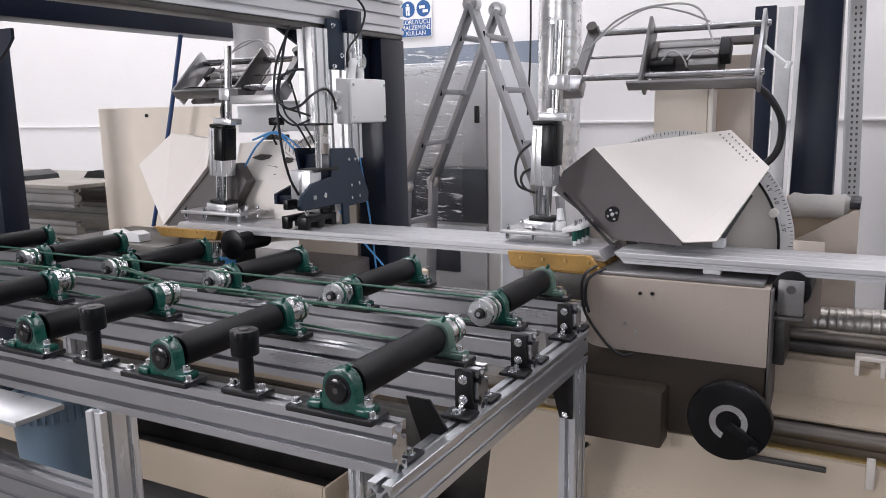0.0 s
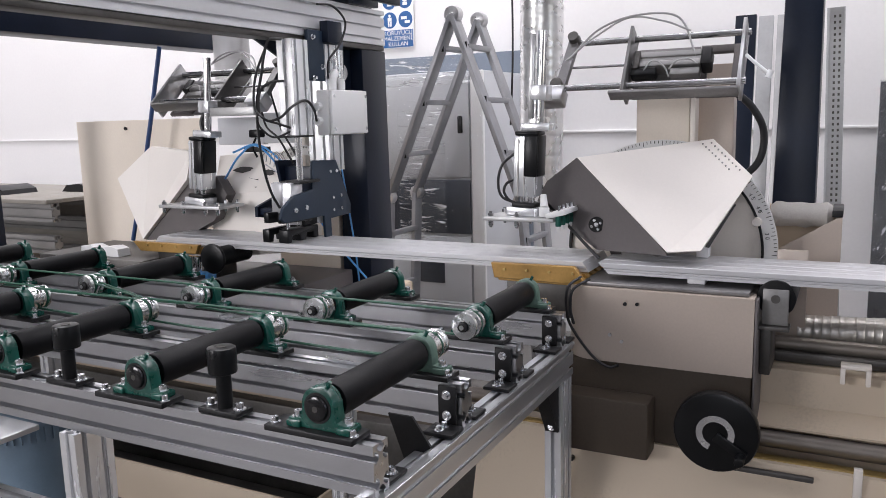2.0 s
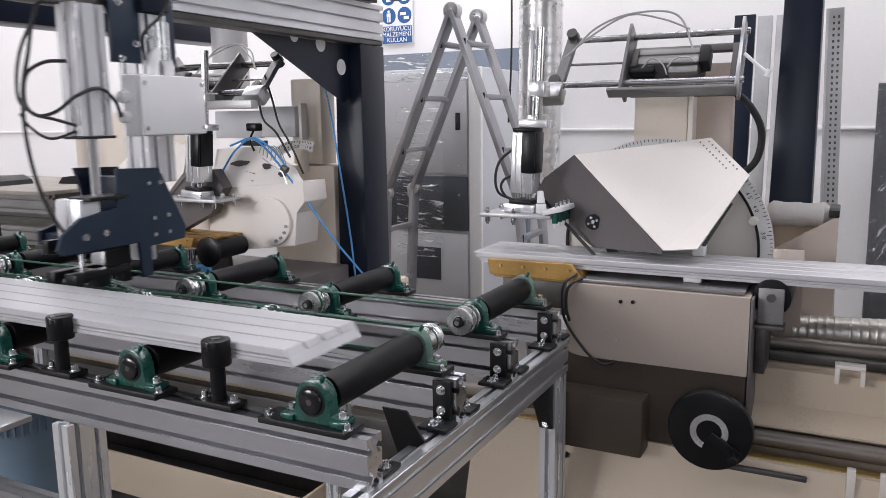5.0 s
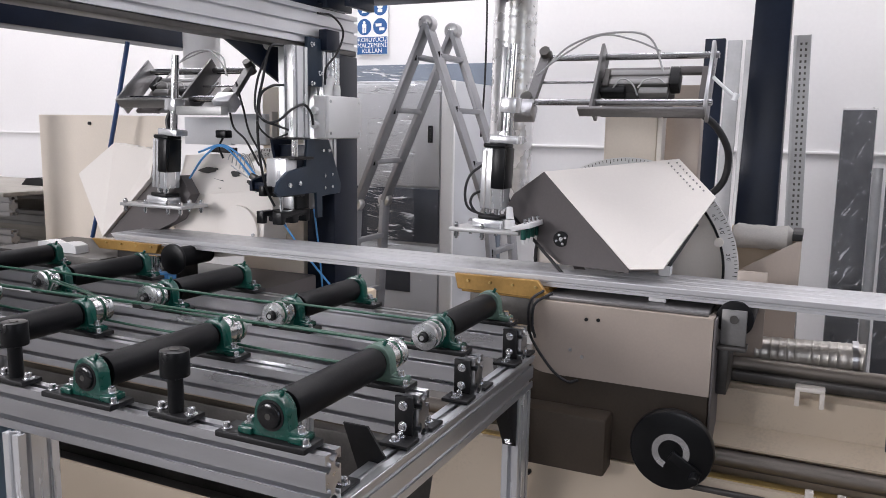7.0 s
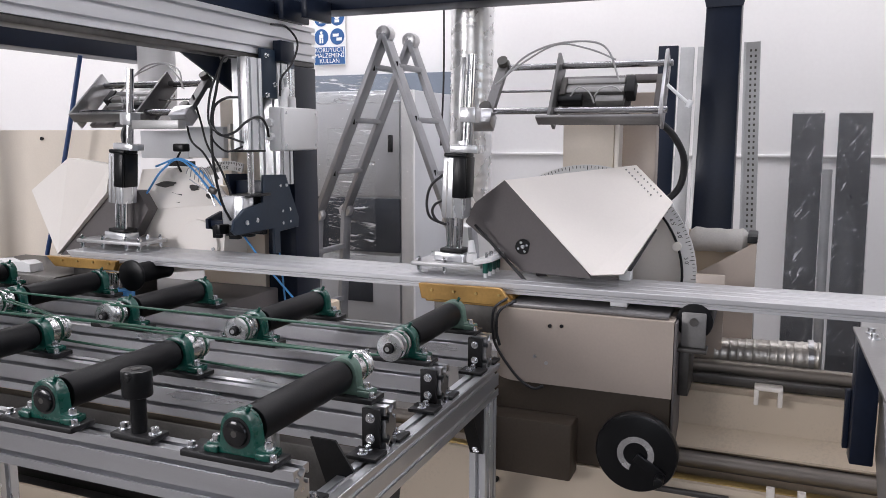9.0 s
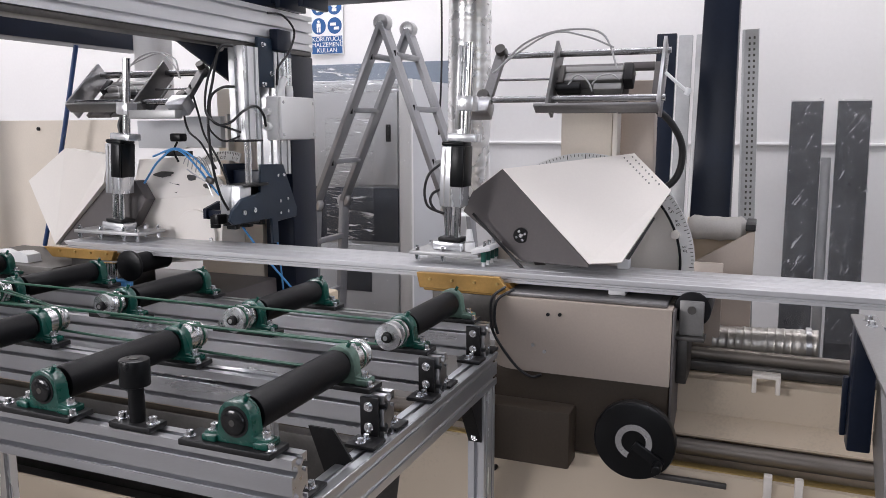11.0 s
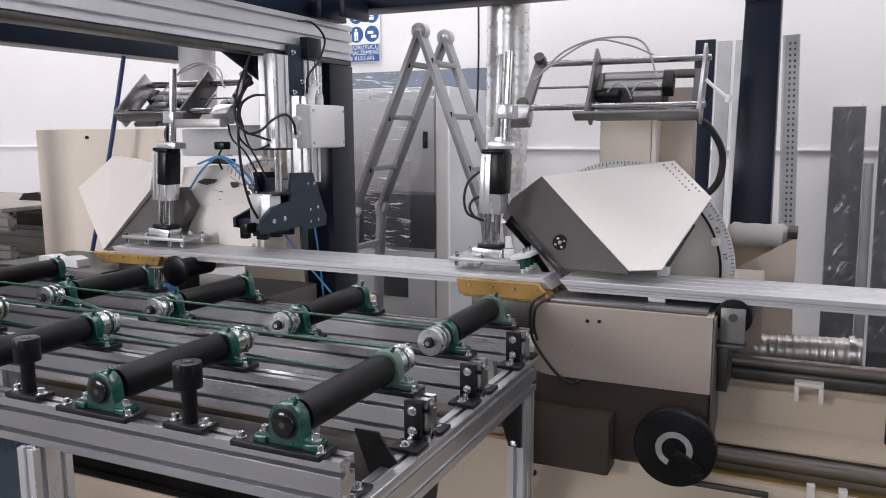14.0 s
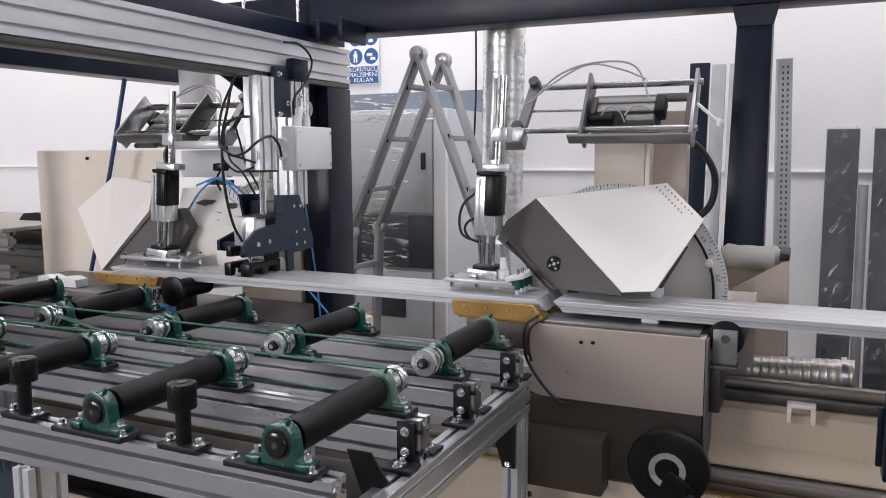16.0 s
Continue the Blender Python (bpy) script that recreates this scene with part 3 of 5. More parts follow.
# ---- right saw head ----
def dial(parent, cx, cy, cz, r, a0, a1, name="angle_scale"):
    """A graduated arc standing in the xz plane, with tick marks and figures."""
    b, n = B(), 60
    inner = [(cx + (r - 0.038) * math.cos(radians(a0 + (a1 - a0) * k / n)), cz + (r - 0.038) * math.sin(radians(a0 + (a1 - a0) * k / n))) for k in range(n + 1)]
    outer = [(cx + r * math.cos(radians(a0 + (a1 - a0) * k / n)), cz + r * math.sin(radians(a0 + (a1 - a0) * k / n))) for k in range(n + 1)]
    prism(b, inner + outer[::-1], "y", cy, cy + 0.006)
    s = part(name, b, SCALE_WHITE, parent, "white angle scale with black figures")
    b = B()
    for k in range(int(a0) + 2, int(a1), 2):
        l = 0.014 if k % 10 == 0 else 0.008
        a = radians(k)
        m = Matrix.Translation((cx, cy - 0.0008, cz)) @ Matrix.Rotation(-a, 4, "Y")
        box(b, r - 0.003 - l, r - 0.003, -0.0006, 0.0006, -0.0009, 0.0009, 0, m)
    part("tick_marks", b, BLACK, s)
    for deg, text in ((10, "3 0'"), (25, "4 0'"), (33, "4 5'"), (41, "5 0'"), (56, "6 0'"), (78, "11 0'"), (94, "12 0'"), (108, "13 0'")):
        if a0 < deg < a1:
            a = radians(deg)
            cu = bpy.data.curves.new("figure", "FONT")
            cu.body, cu.size, cu.align_x, cu.align_y, cu.extrude = text, 0.016, "CENTER", "CENTER", 0.0003
            cu.materials.append(BLACK)
            ob = new("figure", cu)
            ob.parent = s
            ob.matrix_local = Matrix.Translation((cx + (r - 0.027) * math.cos(a), cy - 0.001, cz + (r - 0.027) * math.sin(a))) @ Matrix.Rotation(radians(90) - a, 4, "Y") @ Matrix.Rotation(radians(90), 4, "X")
    return s


def slab(bm, pts, thick):
    """A flat plate with the outline pts in space, thickened backwards."""
    p = [Vector(q) for q in pts]
    n = (p[1] - p[0]).cross(p[2] - p[0]).normalized()
    a = [bm.verts.new(q) for q in p]
    b = [bm.verts.new(q - n * thick) for q in p]
    k = len(p)
    fs = [bm.faces.new(a), bm.faces.new(b[::-1])] + [bm.faces.new((a[i], a[(i + 1) % k], b[(i + 1) % k], b[i])) for i in range(k)]
    bmesh.ops.recalc_face_normals(bm, faces=fs)
    return bm


def right_head():
    t = thing("mitre_saw", "warm grey mitre saw with cream tilted guard and black handwheel", "mitre saw", "mitre saws")
    # carriage body: a cover with a rounded left edge above a darker box
    n = 8
    pts = [(-0.185, 2.072), (-0.60, 2.072)] + [(-0.60 - 0.09 * math.sin(math.pi / 2 * k / n), 2.162 - 0.09 * math.cos(math.pi / 2 * k / n)) for k in range(1, n + 1)] + [(-0.69, 2.5), (-0.185, 2.5)]
    cover = part("front_cover", prism(B(), pts, "z", 0.772, 0.978), GREY_PAINT, t, "warm grey sheet steel cover")
    part("top_plate", box(B(), -0.64, -0.20, 2.09, 2.48, 0.979, 0.99, 0.002), CARRIER_STEEL, t)
    for x, z in ((-0.513, 0.939), (-0.480, 0.941), (-0.554, 0.849), (-0.521, 0.833)):
        part("cover_screw", cyl(B(), (x, 2.068, z), (x, 2.0745, z), 0.005, 12), BLACK if z > 0.9 else STEEL, cover)
    # the shade under the overhanging cover is put into the dark colour here
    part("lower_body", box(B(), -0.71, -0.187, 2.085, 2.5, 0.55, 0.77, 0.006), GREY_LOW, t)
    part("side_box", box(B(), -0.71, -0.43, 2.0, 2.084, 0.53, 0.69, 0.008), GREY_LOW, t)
    part("end_plate", box(B(), -0.184, -0.178, 2.074, 2.46, 0.60, 0.975, 0.002), GREY_DARK, t)
    part("rest_block", box(B(), -0.365, -0.318, 2.15, 2.30, 0.9905, 1.0045, 0.003), WHITE_BOX, t, "white plastic rest block")
    # handwheel
    hub = part("handwheel", cyl(B(), (-0.258, 1.985, 0.645), (-0.258, 2.02, 0.645), 0.105, 56, bevel=0.009), PLASTIC, t, "glossy black handwheel with a pale ring")
    b, k = B(), 40
    a0, a1 = radians(-25), radians(250)
    arc = lambda r: [(-0.258 + r * math.cos(a0 + (a1 - a0) * i / k), 0.645 + r * math.sin(a0 + (a1 - a0) * i / k)) for i in range(k + 1)]
    prism(b, arc(0.031) + arc(0.047)[::-1], "y", 1.981, 1.986)
    part("dial_ring", b, ALU_TURNED, hub)
    b = box(B(), -0.255, -0.168, 1.976, 1.986, 0.626, 0.653, 0.004, Matrix.Translation((-0.258, 0, 0.645)) @ Matrix.Rotation(radians(32), 4, "Y") @ Matrix.Translation((0.258, 0, -0.645)))
    part("crank_lever", b, PLASTIC, hub)
    part("crank_knob", cyl(B(), (-0.195, 1.94, 0.594), (-0.195, 1.985, 0.594), 0.012, 20, bevel=0.003), PLASTIC, hub)
    part("wheel_shaft", cyl(B(), (-0.258, 2.015, 0.645), (-0.258, 2.09, 0.645), 0.02, 20), STEEL, hub)
    # support roller at the carriage's end
    rb = part("roller_bracket", box(B(), -0.171, -0.109, 2.115, 2.123, 0.905, 0.998, 0.003), PLATE_GREY, t)
    part("support_roller", cyl(B(), (-0.14, 2.126, 0.972), (-0.14, 2.32, 0.972), 0.047, 40, bevel=0.002), RUBBER, t, "black support roller")
    part("roller_cap", cyl(B(), (-0.14, 2.110, 0.974), (-0.14, 2.1145, 0.974), 0.011, 16), DARK_METAL, rb)
    part("bracket_foot", box(B(), -0.183, -0.105, 2.10, 2.16, 0.893, 0.904, 0.002), DARK_METAL, rb)
    b = box(B(), -0.177, -0.15, 2.15, 2.3, 0.76, 0.892, 0.003)
    part("bracket_post", b, DARK_METAL, rb)
    part("fence_plate", box(B(), -0.16, -0.08, 2.37, 2.38, 0.80, 1.06, 0.002), GREY_PAINT, t)
    # turntable and scale
    part("turntable", cyl(B(), (-0.50, 2.47, 1.03), (-0.50, 2.55, 1.03), 0.30, 72, bevel=0.004), CREAM, t, "cream round turntable")
    part("scale_slot", ring(B(), (-0.50, 2.455, 1.03), (0, 1, 0), 0.290, 0.297, 0.014, 64), BLACK, t)
    s = dial(t, -0.50, 2.445, 1.03, 0.337, -8, 128)
    b = cyl(B(), (-0.222, 2.42, 1.128), (-0.222, 2.447, 1.128), 0.013, 20, bevel=0.002)
    part("lock_knob", b, CREAM, s)
    # tilted guard
    L, T, R, W, Bt = (-0.724, 2.308, 1.321), (-0.351, 2.438, 1.368), (-0.233, 2.372, 1.265), (-0.335, 2.172, 1.079), (-0.421, 2.154, 1.073)
    part("guard_top", slab(B(), (L, Bt, W, R, T), 0.004), GUARD_WHITE, t, "cream white blade guard, sloping")
    gt = bpy.data.objects["guard_top"]
    b = B()
    for row in (0.04, 0.10):
        for k in range(9):
            c = Vector(T).lerp(Vector(R), 0.1 + k * 0.095).lerp(Vector(L), row)
            cyl(b, c + Vector((0.0004, -0.0018, 0.0017)), c - Vector((0.0002, -0.001, 0.001)), 0.0025, 8)
    tagged(part("vent_hole", b, PLATE_GREY, gt), kind="stuff")
    # black strip added for the dark of the open gap beside the guard
    b = B()
    g0, g1 = Vector(W).lerp(Vector(R), 0.06), Vector(W).lerp(Vector(R), 0.62)
    slab(b, (g0 + Vector((0.001, 0.012, -0.004)), g0 + Vector((0.011, 0.016, -0.006)), g1 + Vector((0.006, 0.012, -0.004)), g1 + Vector((0.001, 0.010, -0.002))), 0.003)
    part("guard_gap", b, BLACK, gt, "black strip standing in for the dark gap at the guard's edge")
    part("guard_foot", box(B(), -0.369, -0.335, 2.30, 2.34, 1.037, 1.067, 0.004), WHITE_BOX, t, "white plastic guard foot")
    b = B()
    G1, G2, G3 = (-0.838, 2.354, 1.243), (-0.874, 2.368, 1.18), (-0.645, 2.252, 1.052)
    slab(b, (L, G1, G2, G3, (-0.424, 2.156, 1.062), (-0.424, 2.156, 1.070)), 0.004)
    g = part("guard_side", b, GREY_DARK, t, "dark grey guard side plate")
    b = B()
    slab(b, ((-0.72, 2.345, 1.285), (-0.46, 2.22, 1.10), (-0.30, 2.36, 1.20), (-0.39, 2.45, 1.32)), 0.10)
    part("guard_body", b, GREY_DARK, t)
    b = cyl(B(), (-0.645, 2.247, 1.128), (-0.648, 2.262, 1.128), 0.023, 28)
    kn = part("arbor_cap", b, BLACK, g)
    b = B()
    for a in range(4):
        cyl(b, (-0.645 + 0.014 * math.cos(a * 1.571 + 0.4), 2.242, 1.128 + 0.014 * math.sin(a * 1.571 + 0.4)), (-0.645 + 0.014 * math.cos(a * 1.571 + 0.4), 2.25, 1.128 + 0.014 * math.sin(a * 1.571 + 0.4)), 0.004, 10)
    cyl(b, (-0.645, 2.242, 1.128), (-0.645, 2.25, 1.128), 0.006, 12)
    part("arbor_screw", b, ZINC, kn)
    b = B()
    slab(b, ((-0.818, 2.30, 1.178), (-0.812, 2.30, 1.184), (-0.622, 2.215, 1.035), (-0.63, 2.215, 1.03)), 0.004)
    part("blade_slot", b, BLACK, g)
    b, n = B(), 14
    outer = [(-0.842 + 0.20 * k / n, 1.205 - 0.205 * k / n) for k in range(n + 1)]
    inner = [(x + 0.028 * math.sin(math.pi * k / n) + 0.012, z - 0.0) for k, (x, z) in enumerate(outer)]
    va = [b.verts.new((x, 2.335 - 0.55 * (x + 0.842), z)) for x, z in outer]
    vb = [b.verts.new((x - 0.03, 2.325 - 0.55 * (x + 0.842), z - 0.028)) for x, z in inner]
    for k in range(n):
        b.faces.new((va[k], va[k + 1], vb[k + 1], vb[k]))
    bmesh.ops.solidify(b, geom=b.faces[:], thickness=0.004)
    sweep = part("blade_cover", b, GREY_DARK, t, "curved grey swinging blade cover")
    # column behind, dust outlet
    part("column", box(B(), -0.625, -0.455, 2.63, 2.70, 1.0, 1.60, 0.006), CREAM_TAN, t)
    part("rear_column", box(B(), -0.452, -0.336, 2.75, 2.82, 0.80, 1.60, 0.005), GREY_PAINT, t)
    part("column_edge", box(B(), -0.454, -0.438, 2.632, 2.70, 1.0, 1.60, 0.003), CREAM, t)
    return sweep


SWEEP = right_head()


def clamp_frame(x0, y0, z0, flip, tilt):
    """The pneumatic clamp's carrier: two end plates, guide rods and a cylinder between them."""
    t = thing("clamp_carrier", "steel clamp carrier with guide rods and air cylinder", "clamp carrier", "clamp carriers", (x0, y0, z0))
    s = -1 if flip else 1
    t.rotation_euler = (radians(tilt), 0, 0)
    part("end_plate", box(B(), s * 0.0, s * 0.010, -0.06, 0.02, 0.0, 0.232, 0.002), CARRIER_STEEL, t)
    part("end_plate", box(B(), s * 0.325, s * 0.335, -0.06, 0.02, 0.0, 0.232, 0.002), STEEL, t)
    part("back_plate", box(B(), s * 0.012, s * 0.198, 0.034, 0.042, 0.03, 0.21, 0.002), CARRIER_STEEL, t)
    part("base_plate", box(B(), s * -0.035, s * 0.33, -0.06, -0.02, -0.010, 0.0, 0.002), CARRIER_STEEL, t)
    fr = box(B(), s * 0.20, s * 0.225, 0.03, 0.045, 0.03, 0.21, 0.002)
    box(fr, s * 0.295, s * 0.32, 0.03, 0.045, 0.03, 0.21, 0.002)
    box(fr, s * 0.225, s * 0.295, 0.03, 0.045, 0.185, 0.21, 0.002)
    box(fr, s * 0.225, s * 0.295, 0.03, 0.045, 0.03, 0.055, 0.002)
    part("back_frame", fr, GREY_DARK, t)
    for z, y in ((0.21, -0.02), (0.035, -0.03)):
        part("guide_rod", cyl(B(), (s * -0.18, y, z), (s * 0.345, y, z), 0.010, 20), CARRIER_ROD, t)
        part("rod_sleeve", cyl(B(), (s * -0.14, y + 0.02, z + 0.012), (s * 0.325, y + 0.02, z + 0.012), 0.007, 16), BLACK, t)
    part("piston_rod", cyl(B(), (s * -0.18, -0.015, 0.12), (s * 0.03, -0.015, 0.12), 0.004, 14), CARRIER_ROD, t)
    cy = part("air_cylinder", box(box(box(B(), s * 0.03, s * 0.215, -0.035, 0.01, 0.098, 0.118, 0.004), s * 0.03, s * 0.215, -0.03, 0.01, 0.117, 0.131, 0.002), s * 0.03, s * 0.215, -0.035, 0.01, 0.130, 0.15, 0.004), CYLINDER, t)
    part("cylinder_cap", box(B(), s * 0.216, s * 0.245, -0.040, 0.012, 0.094, 0.154, 0.004), BLACK, cy)
    part("cylinder_cap", box(B(), s * 0.02, s * 0.039, -0.042, 0.012, 0.088, 0.152, 0.004), DARK_METAL, cy)
    part("valve", box(B(), s * 0.015, s * 0.09, -0.035, 0.0, 0.068, 0.094, 0.004), PLASTIC, t)
    part("valve", box(B(), s * 0.13, s * 0.215, -0.03, 0.0, 0.068, 0.092, 0.004), CYLINDER, t)
    b = prism(B(), [(s * -0.215, 0.0), (s * -0.185, 0.0), (s * -0.165, 0.225), (s * -0.195, 0.225)], "y", -0.04, -0.02)
    arm = part("swing_arm", b, CARRIER_STEEL, t)
    part("pivot", cyl(B(), (s * -0.20, -0.07, 0.03), (s * -0.20, -0.015, 0.03), 0.019, 24, bevel=0.002), DARK_METAL, arm)
    part("pivot", cyl(B(), (s * -0.18, -0.06, 0.21), (s * -0.18, -0.005, 0.21), 0.017, 20), DARK_METAL, arm)
    part("link_block", box(B(), s * -0.25, s * -0.17, -0.075, -0.02, -0.035, 0.018, 0.005), STEEL, arm)
    b = tube(B(), [(s * -0.165, -0.085, 0.1), (s * -0.09, -0.09, 0.2), (s * 0.02, -0.09, 0.245), (s * 0.14, -0.06, 0.25), (s * 0.20, -0.03, 0.13)], 0.0032, 8, 8)
    tube(b, [(s * -0.175, -0.085, 0.095), (s * -0.1, -0.09, 0.17), (s * 0.0, -0.09, 0.238), (s * 0.1, -0.07, 0.232), (s * 0.18, -0.05, 0.205)], 0.0028, 8, 8)
    tube(b, [(s * 0.05, -0.03, 0.08), (s * 0.08, -0.05, 0.105), (s * 0.115, -0.05, 0.085), (s * 0.13, -0.03, 0.06)], 0.0025, 8, 6)
    tube(b, [(s * 0.13, -0.045, 0.075), (s * 0.15, -0.05, 0.1), (s * 0.185, -0.05, 0.105), (s * 0.21, -0.045, 0.09)], 0.0025, 8, 6)
    part("air_hose", b, HOSE_GREY, t, "grey air hoses")
    return t


clamp_frame(-0.608, 2.40, 1.485, False, -33)


def clamp(x, y, side, lean):
    """A downward clamp: mast, motor block, twin rods and a foot plate with pins. Its origin is at the profile's top."""
    t = thing("clamp", "aluminium down clamp with black motor block and pinned foot plate", "clamp", "clamps", (x, y, 1.04))
    m = Matrix.Rotation(radians(lean), 4, "Y")
    def put(name, bm, material, parent=None, label=""):
        bmesh.ops.transform(bm, matrix=m, verts=bm.verts[:])
        return part(name, bm, material, parent or t, label)
    slide = part("foot_plate", box(B(), -0.155 if side < 0 else -0.115, 0.15 if side < 0 else 0.11, -0.07, 0.07, 0.022, 0.034, 0.002), PLATE_PALE, t)
    for px in ((-0.14, -0.04, 0.07, 0.13) if side < 0 else (-0.095, -0.01)):
        for py in (-0.055, 0.055):
            b = cyl(B(), (px, py, 0.0), (px, py, 0.05), 0.005, 12)
            cyl(b, (px, py, 0.034), (px, py, 0.044), 0.009, 6)
            cyl(b, (px, py, 0.006), (px, py, 0.022), 0.008, 14)
            part("clamp_pin", b, CHROME, slide)
    put("foot_block", box(B(), -0.055, 0.045, -0.035, 0.035, 0.0345, 0.0605, 0.003), ALU_BRIGHT, slide)
    put("foot_pad", box(B(), -0.037, 0.037, -0.035, 0.035, 0.061, 0.074, 0.003), BLACK, slide)
    for px in (-0.014, 0.016):
        put("lift_rod", cyl(B(), (px, -0.01, 0.074), (px, -0.01, 0.25), 0.0105, 20), CHROME, slide)
    mb = put("motor_block", box(B(), -0.037, 0.033, -0.035, 0.035, 0.168, 0.350, 0.003), ALU_BRIGHT)
    for gx in (-0.022, -0.002):
        put("block_groove", box(B(), gx - 0.0022, gx + 0.0022, -0.0362, -0.0352, 0.170, 0.340), CYLINDER, mb)
    b = box(B(), 0.0, 0.041, -0.048, -0.0365, 0.230, 0.352, 0.004)
    box(b, 0.0335, 0.0415, -0.036, 0.03, 0.230, 0.352, 0.003)
    put("motor_cover", b, PLASTIC, mb)
    put("motor_cap", box(B(), -0.036, 0.036, -0.036, 0.036, 0.3505, 0.364, 0.005), PLASTIC, mb)
    put("mast_collar", box(B(), -0.02, 0.07, -0.03, 0.03, 0.365, 0.388, 0.003), ALU_BRIGHT)
    mast = put("mast", cyl(B(), (0.030, 0, 0.388), (0.030, 0, 0.655), 0.0135, 24), CHROME)
    put("mast_clamp", box(B(), 0.006, 0.056, -0.026, 0.026, 0.455, 0.50, 0.003), ALU_BRIGHT)
    if side < 0:
        part("arm", box(B(), 0.09, 0.30, -0.02, 0.02, 0.437, 0.468, 0.003), PLATE_PALE, t, "grey flat support arm")
        put("air_stub", tube(B(), [(-0.005, 0.01, 0.388), (-0.012, 0.012, 0.42), (0.006, 0.014, 0.46)], 0.009, 10, 6), HOSE_BLACK)
    else:
        put("mast_bar", box(B(), 0.0, 0.014, -0.022, -0.006, 0.40, 0.645, 0.002), STEEL, mast)
        b = tube(B(), [(-0.036, -0.02, 0.30), (-0.075, -0.03, 0.262), (-0.088, -0.03, 0.21), (-0.075, -0.03, 0.165), (-0.03, -0.03, 0.148)], 0.0042, 8, 8)
        tube(b, [(-0.036, -0.02, 0.22), (-0.06, -0.03, 0.205), (-0.068, -0.03, 0.18), (-0.05, -0.03, 0.155), (-0.02, -0.03, 0.146)], 0.0042, 8, 8)
        put("cable", b, HOSE_BLACK)
        foot = part("tip_block", box(B(), 0.088, 0.150, -0.075, 0.060, 0.0345, 0.050, 0.003, Matrix.Translation((0.12, 0, 0.042)) @ Matrix.Rotation(radians(-14), 4, "Y") @ Matrix.Translation((-0.12, 0, -0.036))), WHITE_BOX, slide, "white angled tip block")
        for k in range(4):
            ty = -0.064 + 0.038 * k
            part("rubber_tip", cyl(B(), (0.124, ty, 0.012), (0.124, ty, 0.0415), 0.0085, 14), GREEN, foot, "green rubber tip")
            part("tip_pin", cyl(B(), (0.124, ty, -0.002), (0.124, ty, 0.0118), 0.0055, 12), WHITE_BOX, foot, "white plastic pin")
            part("stud", cyl(B(), (0.128, ty, 0.052), (0.128, ty, 0.073), 0.005, 8), ZINC, foot)
        b = cyl(B(), (0.068, -0.03, 0.035), (0.068, -0.03, 0.064), 0.016, 18, bevel=0.004)
        cyl(b, (0.068, -0.03, 0.064), (0.062, -0.02, 0.10), 0.013, 16, 0.009)
        part("nozzle", b, WHITE_BOX, slide, "white plastic nozzle")
    return t, slide


CLAMP_L = clamp(-2.193, 2.25, -1, 4.3)[1]
CLAMP_R = clamp(-0.865, 2.25, 1, 2.2)[1]


